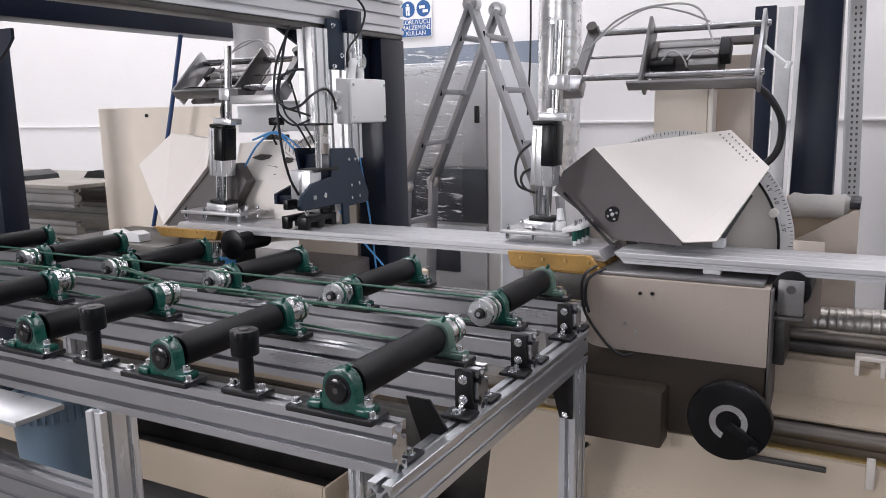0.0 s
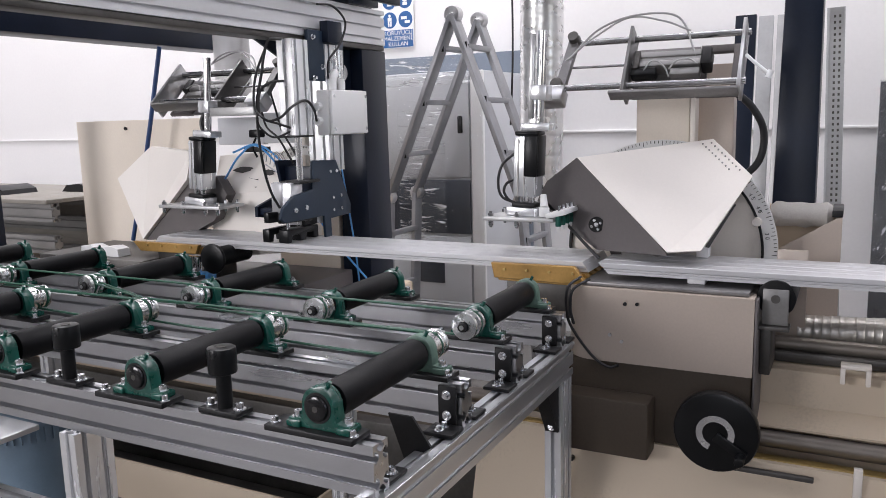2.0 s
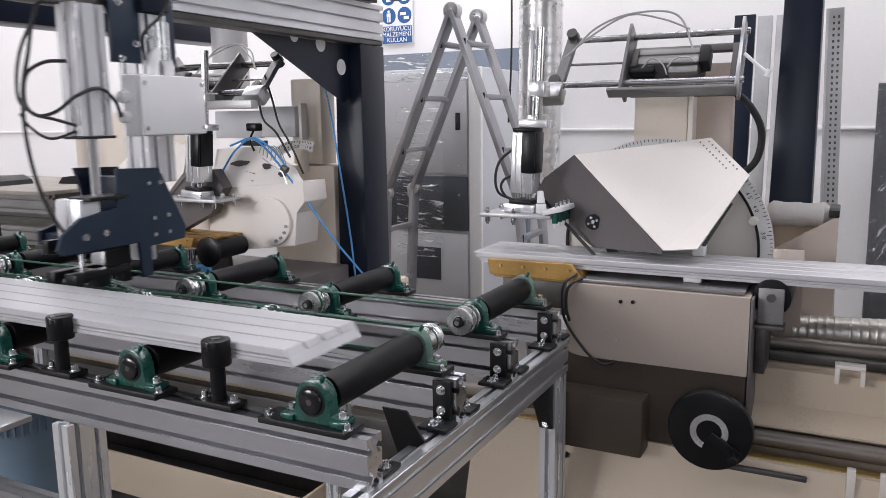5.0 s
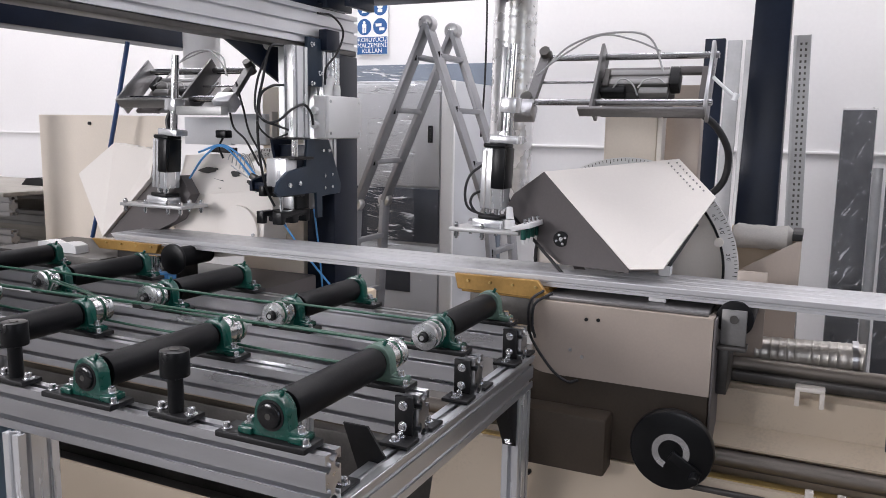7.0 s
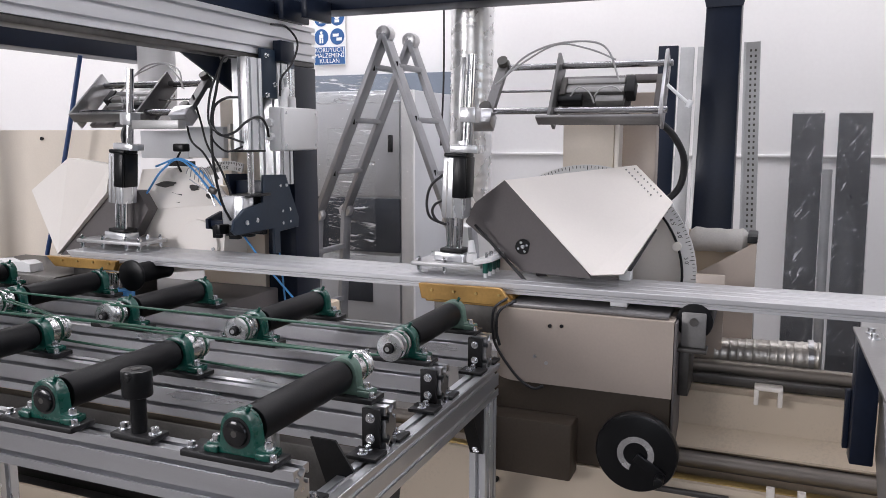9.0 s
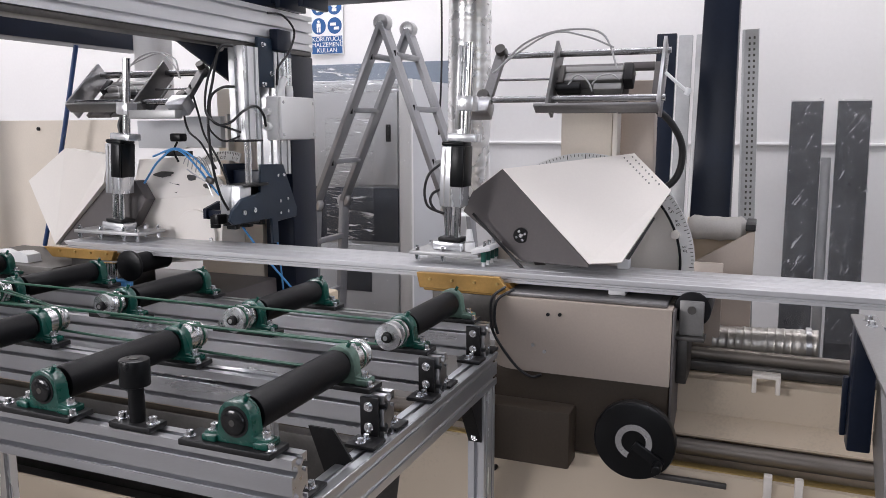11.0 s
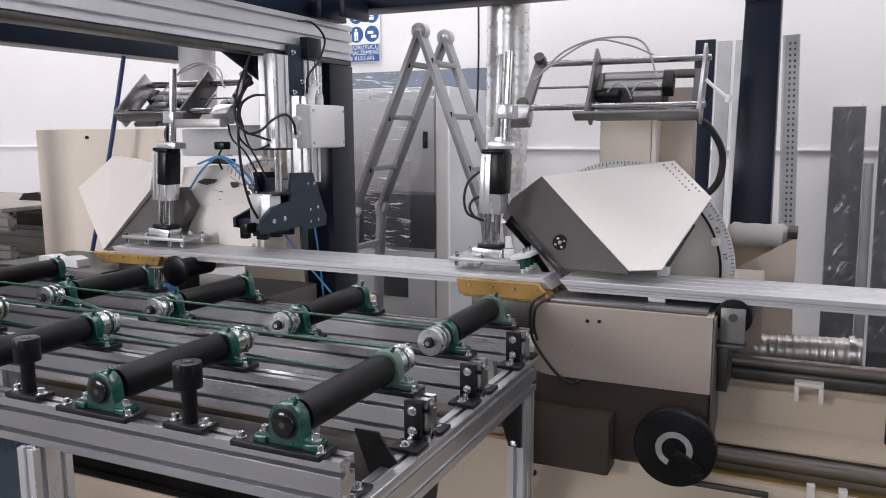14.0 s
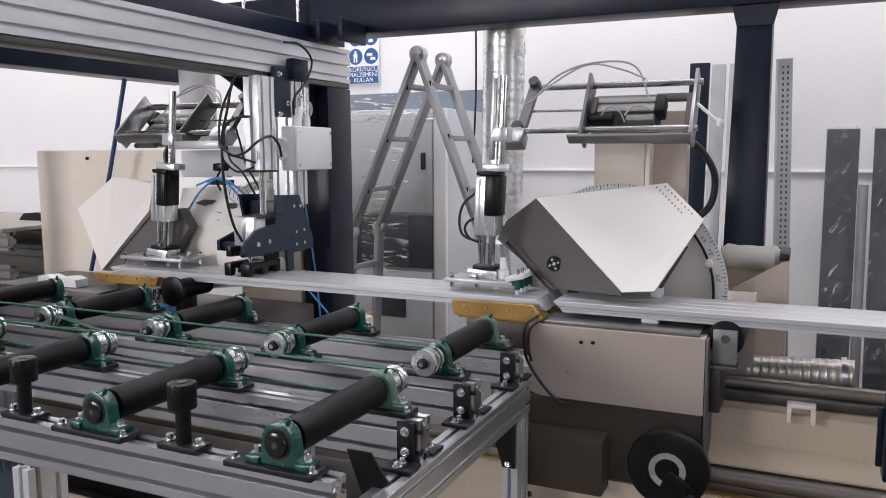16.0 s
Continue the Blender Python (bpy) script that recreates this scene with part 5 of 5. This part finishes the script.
def ladder():
    t = thing("folding_ladder", "folding aluminium ladder standing as an open A", "ladder")
    apex, yf, yb = (-1.816, 1.965), 3.70, 4.01
    legs = (((-2.232, 1.03), (-2.29, 0.0)), ((-1.46, 1.03), (-1.36, 0.0)))
    for y in (yf, yb):
        h = cyl(B(), (apex[0], y - 0.03, apex[1]), (apex[0], y + 0.03, apex[1]), 0.042, 28, bevel=0.005)
        part("hinge", h, STEEL, t)
        for (mx, mz), (bx, bz) in legs:
            for a, c in (((apex[0], apex[1]), (mx, mz)), ((mx, mz), (bx, bz))):
                d = Vector((c[0] - a[0], 0, c[1] - a[1]))
                m = Matrix.Translation((a[0], y, a[1])) @ d.to_track_quat("Z", "Y").to_matrix().to_4x4()
                box_b = box(B(), -0.0415, 0.0415, -0.0125, 0.0125, 0.0, d.length, 0.003, m)
                part("stile", box_b, LADDER, t)
            part("hinge", cyl(B(), (mx, y - 0.026, mz), (mx, y + 0.026, mz), 0.036, 28, bevel=0.005), STEEL, t)
    for (mx, mz), (bx, bz) in legs:
        for a, c, ks in (((apex[0], apex[1]), (mx, mz), (0.17, 0.46, 0.75)), ((mx, mz), (bx, bz), (0.2, 0.5, 0.8))):
            for k in ks:
                x, z = a[0] + (c[0] - a[0]) * k, a[1] + (c[1] - a[1]) * k
                r = part("rung", box(B(), x - 0.016, x + 0.016, yf + 0.013, yb - 0.013, z - 0.014, z + 0.014, 0.004), LADDER, t)
                part("rung_plug", box(B(), x - 0.017, x + 0.017, yf - 0.016, yf - 0.0126, z - 0.021, z + 0.021, 0.001), PLASTIC, r)
    return t


ladder()


def safety_sign():
    t = thing("safety_sign", "blue and white protective equipment sign with four pictograms", "sign")
    x0, x1, z0, z1, y = -3.02, -2.765, 1.95, 2.36, 4.985
    part("plate", box(B(), x0, x1, y, y + 0.004, z0, z1, 0.001), SIGN_WHITE, t)
    part("caption_field", box(B(), x0 + 0.006, x1 - 0.006, y - 0.003, y - 0.001, z0 + 0.006, z0 + 0.125), SIGN_BLUE, t)
    w = (x1 - x0) / 2
    for i in range(2):
        for j in range(2):
            cx, cz = x0 + w * (i + 0.5), z0 + 0.195 + j * 0.13
            d = part("pictogram", cyl(B(), (cx, y - 0.001, cz), (cx, y - 0.003, cz), 0.056, 40), SIGN_BLUE, t)
            b = B()
            if j == 1:
                cyl(b, (cx, y - 0.0032, cz + 0.012), (cx, y - 0.005, cz + 0.012), 0.024, 24)
                box(b, cx - 0.018, cx + 0.018, y - 0.005, y - 0.0032, cz - 0.034, cz - 0.014)
            elif i == 0:
                cyl(b, (cx, y - 0.0032, cz + 0.03), (cx, y - 0.005, cz + 0.03), 0.010, 18)
                box(b, cx - 0.016, cx + 0.016, y - 0.005, y - 0.0032, cz - 0.008, cz + 0.019)
                box(b, cx - 0.015, cx - 0.003, y - 0.005, y - 0.0032, cz - 0.042, cz - 0.009)
                box(b, cx + 0.003, cx + 0.015, y - 0.005, y - 0.0032, cz - 0.042, cz - 0.009)
            else:
                box(b, cx - 0.034, cx + 0.012, y - 0.005, y - 0.0032, cz + 0.0, cz + 0.02, 0, )
                box(b, cx - 0.005, cx + 0.036, y - 0.005, y - 0.0032, cz - 0.028, cz - 0.008)
            part("symbol", b, SIGN_WHITE, d)
    for k, text in enumerate(("KORUYUCU", "MALZEMENİ", "KULLAN")):
        cu = bpy.data.curves.new("caption", "FONT")
        cu.body, cu.size, cu.align_x, cu.align_y, cu.extrude = text, 0.043, "CENTER", "CENTER", 0.0004
        cu.materials.append(SIGN_WHITE)
        ob = new("caption", cu)
        ob.parent = t
        ob.matrix_local = pose((x0 + x1) / 2, y - 0.0042, z0 + 0.104 - 0.038 * k, 90, 0, 0)
    return t


safety_sign()


def spiral_duct(name, a, b, r, label, foil, rib=0.0012, pitch=0.009):
    """A foil duct with a spiral rib."""
    a, b = Vector(a), Vector(b)
    d = b - a
    n, seg = int(d.length / pitch), 28
    q = d.to_track_quat("Z", "Y").to_matrix()
    bm = B()
    rows = []
    for i in range(n + 1):
        rr = r + (rib if i % 4 == 0 else -0.0002 * ((i * 7) % 5))
        rows.append([bm.verts.new(a + d * (i / n) + q @ Vector((rr * math.cos(2 * math.pi * k / seg), rr * math.sin(2 * math.pi * k / seg), 0.003 * math.sin(2 * math.pi * k / seg)))) for k in range(seg)])
    for u, v in zip(rows, rows[1:]):
        for k in range(seg):
            bm.faces.new((u[k], u[(k + 1) % seg], v[(k + 1) % seg], v[k]))
    bm.faces.new(rows[0][::-1]), bm.faces.new(rows[-1])
    t = thing(name, label, "duct", "foil ducts")
    part("hose", bm, foil, t)
    u = d.normalized()
    part("band_clamp", ring(B(), b - u * 0.03, d, r + 0.001, r + 0.007, 0.014, 36), STEEL, t)
    return t


spiral_duct("dust_duct", (-1.088, 2.98, 1.10), (-1.045, 2.98, 4.9), 0.084, "upright crinkled silver foil dust duct", DUCT)
spiral_duct("dust_duct", (-0.10, 2.41, 0.822), (0.18, 2.41, 0.834), 0.0445, "short lying dull silver foil duct on the saw bed", DUCT_DULL, 0.0014, 0.0052)


def wall_bar(x0, x1, y, z1, material, label, lean=0.25):
    b = B()
    m = Matrix.Translation((0, y, 0)) @ Matrix.Rotation(-math.atan2(lean, z1), 4, "X")
    box(b, x0, x1, 0, 0.03, 0.0, z1, 0.003, m)
    t = thing("leaning_bar", label, "bar", "bars leaning on the wall")
    part("bar_body", b, material, t)
    if material == WRAP_DARK:
        f = crumple(x0 - 0.003, x1 + 0.003, 0.01, z1 + 0.006, -0.010, 0.007, x0 * 9)
        bmesh.ops.transform(f, matrix=m, verts=f.verts[:])
        part("film_wrap", f, FILM, t, "crumpled clear film")
        # second film layer, only for painted highlights on the creases
        f = crumple(x0 - 0.004, x1 + 0.004, 0.3, z1 + 0.012, -0.020, 0.010, x0 * 5 + 1)
        bmesh.ops.transform(f, matrix=m, verts=f.verts[:])
        part("film_glints", f, FILM_GLINT, t, "film layer with highlights painted along its creases")
    return t


wall_bar(0.125, 0.285, 4.55, 1.60, WRAP_DARK, "dark panel strip wrapped in clear film, leaning on the wall")
wall_bar(0.355, 0.515, 4.55, 1.60, WRAP_DARK, "dark panel strip wrapped in clear film, leaning on the wall")
wall_bar(0.295, 0.345, 4.62, 1.30, PERF, "pale aluminium strip leaning on the wall")
wall_bar(-0.509, -0.416, 3.85, 1.90, NAVY, "navy steel section leaning upright", 0.2)
wall_bar(-0.406, -0.342, 3.85, 1.89, PERF, "galvanised channel leaning upright", 0.2)
wall_bar(-0.326, -0.288, 3.85, 1.89, PLATE_PALE, "pale aluminium channel leaning upright", 0.2)


def perforated():
    t = thing("perforated_channel", "galvanised channel with two rows of square holes, leaning upright", "channel", "bars leaning on the wall", (-0.055, 3.66, 0))
    m = Matrix.Rotation(-0.04, 4, "X") @ Matrix.Rotation(-0.03, 4, "Y")
    b = box(B(), 0, 0.012, 0, 0.03, 0, 1.86, 0.002, m)
    box(b, 0.064, 0.068, 0, 0.03, 0, 1.86, 0.001, m)
    box(b, 0.012, 0.064, 0.006, 0.009, 0, 1.86, 0, m)
    part("channel", b, PERF, t)
    h = B()
    for k in range(74):
        for x in (0.026, 0.045):
            box(h, x, x + 0.008, 0.0035, 0.0058, 0.03 + k * 0.0245, 0.0405 + k * 0.0245, 0, m)
    o = part("square_hole", h, DARK_METAL, t)
    tagged(o, kind="stuff")
    return t


perforated()


def hopper():
    t = thing("chip_hopper", "open tan sheet metal chip hopper with a pale cloth roll inside", "hopper")
    shell = part("front_sheet", prism(B(), [(-0.19, 0.756), (-0.19, 1.02), (-0.015, 1.13), (-0.003, 1.13), (-0.003, 0.756)], "y", 2.56, 2.566), GREY_PAINT, t)
    part("end_sheet", box(B(), -0.009, -0.003, 2.567, 2.74, 0.756, 1.13, 0.002), GREY_PAINT, shell)
    part("back_sheet", prism(B(), [(-0.215, 0.756), (-0.215, 1.15), (-0.10, 1.125), (-0.0095, 1.11), (-0.0095, 0.756)], "y", 2.735, 2.741), CREAM_WORN, shell)
    part("rim", box(B(), -0.03, -0.001, 2.567, 2.75, 1.131, 1.152, 0.003), BLACK, t)
    b, seg = B(), 26
    rows = []
    for i in range(13):
        r = 0.038 * (1 + 0.10 * noise.noise(Vector((i * 0.7, 2.0, 0)))) * (0.72 if i in (0, 12) else 1)
        rows.append([b.verts.new((-0.205 + 0.175 * i / 12, 2.67 + r * 1.25 * math.cos(6.2832 * k / seg), 1.125 + r * math.sin(6.2832 * k / seg) * (1 + 0.12 * noise.noise(Vector((i * 0.5, k * 0.6, 4)))))) for k in range(seg)])
    for u, v in zip(rows, rows[1:]):
        for k in range(seg):
            b.faces.new((u[k], u[(k + 1) % seg], v[(k + 1) % seg], v[k]))
    b.faces.new(rows[0][::-1]), b.faces.new(rows[-1])
    part("cloth_roll", b, SACK, t, "pale folded cloth roll")
    return t


hopper()

# black hose loop beside the right clamp carrier
b = tube(B(), [(-0.30, 2.50, 1.50), (-0.255, 2.52, 1.455), (-0.225, 2.55, 1.385), (-0.235, 2.56, 1.30), (-0.285, 2.55, 1.25), (-0.36, 2.55, 1.24)], 0.0108, 12, 8)
tagged(part("dust_hose", b, HOSE_BLACK), "thick black ribbed hose bent in a loop", "hose")
b = tube(B(), [(-0.262, 2.37, 1.60), (-0.235, 2.37, 1.575), (-0.20, 2.37, 1.545)], 0.005, 8, 4)
cyl(b, (-0.203, 2.37, 1.535), (-0.195, 2.37, 1.555), 0.008, 12)
tagged(part("air_tube", b, SIGN_WHITE), "short white air tube with a fitting", "air tube")
b = tube(B(), [(-0.645, 2.10, 1.0), (-0.67, 2.06, 0.975), (-0.672, 2.055, 0.91), (-0.655, 2.055, 0.86), (-0.60, 2.055, 0.79), (-0.555, 2.056, 0.762), (-0.525, 2.058, 0.77)], 0.004, 8, 8)
tube(b, [(-0.62, 2.10, 0.995), (-0.655, 2.058, 0.97), (-0.66, 2.052, 0.915), (-0.65, 2.052, 0.875)], 0.004, 8, 8)
tagged(part("power_cable", b, HOSE_BLACK), "black cable hanging down the grey cover", "cable")
b = tube(B(), [(-0.87, 2.36, 1.50), (-0.88, 2.38, 1.40), (-0.885, 2.40, 1.28), (-0.86, 2.40, 1.2)], 0.003, 6, 8)
tagged(part("sensor_wire", b, HOSE_BLACK), "thin black wire beside the clamp mast", "cable")
b = tube(B(), [(-2.1, 2.34, 1.34), (-1.98, 2.33, 1.37), (-1.90, 2.34, 1.33), (-1.84, 2.35, 1.26)], 0.004, 8, 8)
tube(b, [(-2.14, 2.33, 1.24), (-2.05, 2.32, 1.33), (-1.96, 2.33, 1.36), (-1.82, 2.36, 1.20), (-1.70, 2.42, 1.0), (-1.62, 2.5, 0.85)], 0.004, 8, 8)
tube(b, [(-1.87, 2.60, 1.70), (-1.86, 2.60, 1.66), (-1.812, 2.60, 1.462), (-1.778, 2.60, 1.244), (-1.738, 2.60, 0.978), (-1.72, 2.60, 0.80)], 0.0036, 8, 8)
tagged(part("air_hose", b, HOSE_BLUE), "blue air hoses looped over the saw head", "air hose")
b = tube(B(), [(-2.61, 2.5, 1.778), (-2.733, 2.5, 1.355), (-2.872, 2.5, 0.94)], 0.0095, 12, 4)
tagged(part("blue_tube", b, TUBE_BLUE), "thin blue tube running down in front of the hood", "tube")


def stand():
    t = thing("stock_stand", "navy steel stock stand bracket with bolted top flange", "stand")
    part("upright", box(B(), 0.215, 0.262, 1.86, 1.92, 0.745, 1.026, 0.004), NAVY, t)
    part("upright_lip", box(B(), 0.203, 0.2145, 1.90, 1.918, 0.765, 0.90, 0.002), NAVY, t)
    part("side_plate", prism(B(), [(1.859, 0.98), (1.859, 1.029), (1.30, 1.029), (1.30, 0.95), (1.70, 0.95)], "x", 0.262, 0.27), NAVY, t)
    part("leg", box(B(), 0.2705, 0.33, 1.30, 1.36, 0.0, 1.029, 0.004), NAVY, t)
    part("brace", prism(B(), [(1.915, 0.90), (1.862, 0.90), (1.362, 0.40), (1.362, 0.34), (1.915, 0.76)], "x", 0.271, 0.283), PLATE_GREY, t)
    f = part("top_flange", box(B(), 0.21, 0.262, 1.30, 1.93, 1.03, 1.038, 0.002), PLATE_GREY, t)
    for y in (1.87, 1.82):
        part("bolt", bolt(B(), (0.24, y, 1.038)), ZINC, f)
    return t


stand()


def bucket():
    t = thing("bucket", "pale blue ribbed plastic bucket on the floor", "bucket", "", (-2.66, 1.78, 0.0))
    b = cyl(B(), (0, 0, 0.0), (0, 0, 0.40), 0.13, 36, 0.155)
    part("tub", b, BUCKET, t)
    part("rim", ring(B(), (0, 0, 0.40), (0, 0, 1), 0.14, 0.165, 0.02), BUCKET, t)
    b = B()
    for k in range(36):
        a = 2 * math.pi * k / 36
        box(b, 0.153, 0.162, -0.004, 0.004, 0.34, 0.399, 0, Matrix.Rotation(a, 4, "Z"))
    part("rib", b, BUCKET, t)
    return t


bucket()


def rack():
    """A far storage bench with aluminium rails and black parts on it."""
    t = thing("storage_bench", "aluminium bench frame stacked with dark offcuts", "bench")
    for z in (0.70, 0.88, 1.04):
        part("rail", bar(B(), "x", 2.55, z, 0.045, 0.09, -7.0, -3.45), PLATE_GREY, t)
        part("rail", bar(B(), "x", 3.2, z, 0.045, 0.09, -7.0, -3.45), PLATE_GREY, t)
    part("top_board", box(B(), -7.0, -3.45, 2.5, 3.25, 1.087, 1.107, 0.003), WOOD, t)
    part("back_board", box(B(), -7.0, -3.45, 3.26, 3.28, 0.1, 1.086, 0.003), WOOD, t)
    for x in (-3.6, -5.2):
        for y in (2.5, 3.2):
            part("leg", bar(B(), "z", x, y + 0.06, 0.045, 0.045, 0, 0.65), ALU_BRIGHT, t)
    return t


rack()
rng = random.Random(4)
for k in range(9):
    x, y = -6.6 + k * 0.36, 2.65 + 0.4 * rng.random()
    h = 0.02 + 0.03 * rng.random()
    b = prism(B(), [(x - 0.11, 1.108), (x + 0.11, 1.108), (x + 0.10, 1.108 + h * 0.5), (x + 0.03, 1.108 + h), (x - 0.07, 1.108 + h * 0.8)], "y", y - 0.1, y + 0.1)
    tagged(part("offcut", b, BLACK), "dark steel offcut lying on the bench", "offcut", "offcuts")


b = box(B(), -2.02, -1.97, 2.34, 2.38, 1.395, 1.425, 0.006)
tube(b, [(-2.0, 2.36, 1.395), (-2.01, 2.35, 1.36), (-2.0, 2.36, 1.32)], 0.004, 8, 6)
tagged(part("plug", b, PLASTIC), "black cable plug hanging below the clamp carrier", "plug")
b = box(B(), -1.862, -1.832, 2.335, 2.355, 1.245, 1.268, 0.005, Matrix.Translation((-1.847, 2.345, 1.257)) @ Matrix.Rotation(radians(25), 4, "Y") @ Matrix.Translation((1.847, -2.345, -1.257)))
tagged(part("sensor", b, DARK_METAL), "dark grey sensor body on a bent bracket", "sensor")
b = tube(B(), [(-1.94, 2.37, 1.60), (-1.90, 2.36, 1.50), (-1.86, 2.34, 1.42), (-1.80, 2.33, 1.34), (-1.76, 2.34, 1.24)], 0.0038, 8, 8)
tube(b, [(-1.98, 2.37, 1.54), (-1.95, 2.36, 1.44), (-1.86, 2.32, 1.39), (-1.80, 2.32, 1.30)], 0.004, 8, 8)
tagged(part("cable_loop", b, HOSE_BLACK), "black cables hanging behind the gripper", "cable")
b = B()
for k in range(5):
    tube(b, [(-1.965 + 0.018 * k, 2.345, 1.315 - 0.010 * k), (-1.945 + 0.018 * k, 2.335, 1.335 + 0.004 * (k % 2)), (-1.925 + 0.016 * k, 2.345, 1.345 - 0.006 * k), (-1.90 + 0.012 * k, 2.36, 1.32 - 0.012 * k)], 0.0018, 6, 6)
tagged(part("clear_tube", b, HOSE_GREY), "bundle of thin clear air tubes on the hood", "air tube")
b = tube(B(), [(-1.90, 2.345, 1.29), (-1.86, 2.34, 1.25), (-1.83, 2.335, 1.20)], 0.0025, 8, 6)
tube(b, [(-1.95, 2.345, 1.295), (-1.90, 2.342, 1.268), (-1.86, 2.34, 1.25)], 0.0025, 8, 6)
tagged(part("pipe_clip", b, STEEL), "short steel pipe with a clip on the hood", "pipe")
for k in range(5):
    x, y = -2.3 + k * 0.2 + 0.05 * rng.random(), 2.03 + 0.03 * rng.random()
    w = 0.012 + 0.014 * rng.random()
    b = prism(B(), [(x - w, 0.0905), (x + w, 0.0905), (x + w * 0.4, 0.0905 + w * 1.4), (x - w * 0.8, 0.0905 + w * 0.9)], "y", y, y + 0.02)
    tagged(part("offcut", b, ALU_BRIGHT if k % 2 else DARK_METAL), "small metal offcut fallen behind the conveyor", "offcut", "fallen offcuts")


b = tube(B(), [(-1.72, 4.3, 4.99), (-1.74, 4.28, 3.0), (-1.72, 4.25, 1.9), (-1.76, 4.3, 1.4)], 0.006, 8, 6)
tagged(part("supply_cable", b, HOSE_BLACK), "thin black cable dropping from the roof to the cabinet", "cable")
for x in (-2.74, -2.62):
    b = prism(B(), [(x - 0.05, 0.935), (x + 0.05, 0.935), (x + 0.045, 0.965), (x + 0.01, 0.975), (x - 0.045, 0.97)], "y", 2.16, 2.22)
    tagged(part("plastic_cover", b, WHITE_BOX), "small white plastic cover beside the saw jaw", "plastic cover", "plastic covers")
t = thing("jaw_bench", "dark steel carriage top under small white covers", "carriage")
part("carriage_plate", box(B(), -3.0, -2.40, 2.12, 2.5, 0.86, 0.934, 0.004), DARK_METAL, t)
part("carriage_rail", box(B(), -3.0, -2.40, 2.105, 2.119, 0.88, 0.90, 0.002), STEEL, t)

# ---- what moves ----
def motions():
    def rows(ks):
        return [(t, pose(x, y, z)) for t, x, y, z in ks]
    walk(GRIPPER, rows([(t, 0, y, 0) for t, y in ((0, 0), (2.95, 0), (3.1, -0.1), (3.2, -0.28), (3.9, -1.06), (4.6, -1.09), (5.1, -0.78), (5.3, -0.77), (5.7, -0.77), (6.0, -0.755), (6.2, -0.72), (6.3, -0.66), (6.4, -0.55),
                                                  (6.5, -0.41), (6.6, -0.22), (6.7, -0.02), (6.8, 0.11), (6.9, 0.16), (7.1, 0.17), (8.0, 0.147), (13.2, 0.145), (14.0, 0.073), (14.5, 0.02), (15.0, 0.0), (16, 0))]))
    walk(TOOL, rows([(t, 0, 0, z) for t, z in ((0, 0), (2.0, 0), (2.2, 0.02), (3.9, 0.02), (4.5, 0.0), (5.3, 0.012), (5.7, 0.042), (6.0, 0.075), (7.1, 0.085), (7.6, 0.02), (8.0, 0), (16, 0))]))
    walk(PADS, rows([(t, 0, 0, z) for t, z in ((0, 0), (2.0, 0), (2.2, 0.02), (3.9, 0.022), (4.5, 0.01), (4.9, -0.015), (5.3, -0.035), (5.7, -0.02), (6.0, 0.0), (6.2, 0.008), (6.5, 0.045), (6.8, 0.055), (15.0, 0.045), (15.6, 0.0), (16, 0))]))
    walk(SWEEP, rows([(t, x, y, z) for t, x, y, z in ((0, 0.07, 0.06, 0.03), (11.2, 0.07, 0.06, 0.03), (11.9, 0, 0, 0), (13.6, 0, 0, 0), (14.0, 0.012, 0, -0.01), (14.3, 0.07, 0.06, 0.03), (16, 0.07, 0.06, 0.03))]))
    for c in (CLAMP_L, CLAMP_R):
        walk(c, rows([(0, 0, 0, 0), (0.85, 0, 0, 0), (1.05, 0, 0, 0.06), (1.2, 0, 0, 0.075), (7.05, 0, 0, 0.075), (7.25, 0, 0, 0.02), (7.4, 0, 0, 0), (16, 0, 0, 0)]))
    walk(P1, rows([(0, 0, 0, 0), (2.0, 0, 0, 0), (2.2, 0, 0, 0.02), (3.0, 0, 0, 0.02), (3.1, 0, -0.1, 0.022), (3.2, 0, -0.28, 0.022), (3.9, 0, -1.06, 0.022), (4.4, 0, -1.09, 0.01), (4.6, 0, -1.09, 0.01),
                   (5.3, -0.40, -1.09, 0.01), (5.5, -0.504, -1.09, 0.01), (5.8, -0.66, -1.09, 0.01), (6.0, -0.765, -1.09, 0.01), (6.2, -0.865, -1.09, 0.01), (6.4, -0.965, -1.09, 0.01), (6.6, -1.06, -1.09, 0.01), (6.8, -1.16, -1.09, 0.01), (9.0, -2.2, -1.09, 0.01), (16, -2.2, -1.09, 0.01)]))
    # the stock comes forward by one length, is cut, and draws back a little
    feed = [(0, 1.745), (3.6, 1.745), (4.2, 1.6), (5.3, 1.19), (5.5, 1.01), (5.7, 0.80), (6.0, 0.50), (6.3, 0.26), (6.5, 0.06), (6.7, 0.0)]
    walk(P2, rows([(t, x, 0, 0) for t, x in feed] + [(16, 0, 0, 0)]))
    walk(P3, rows([(t, x - 0.0215, 0, 0) for t, x in feed] + [(11.4, -0.0215, 0, 0), (11.9, 0, 0, 0), (12.45, 0.006, 0, 0), (13.2, 0.012, 0, 0), (14.0, 0.028, 0, 0), (16, 0.028, 0, 0)]))


motions()
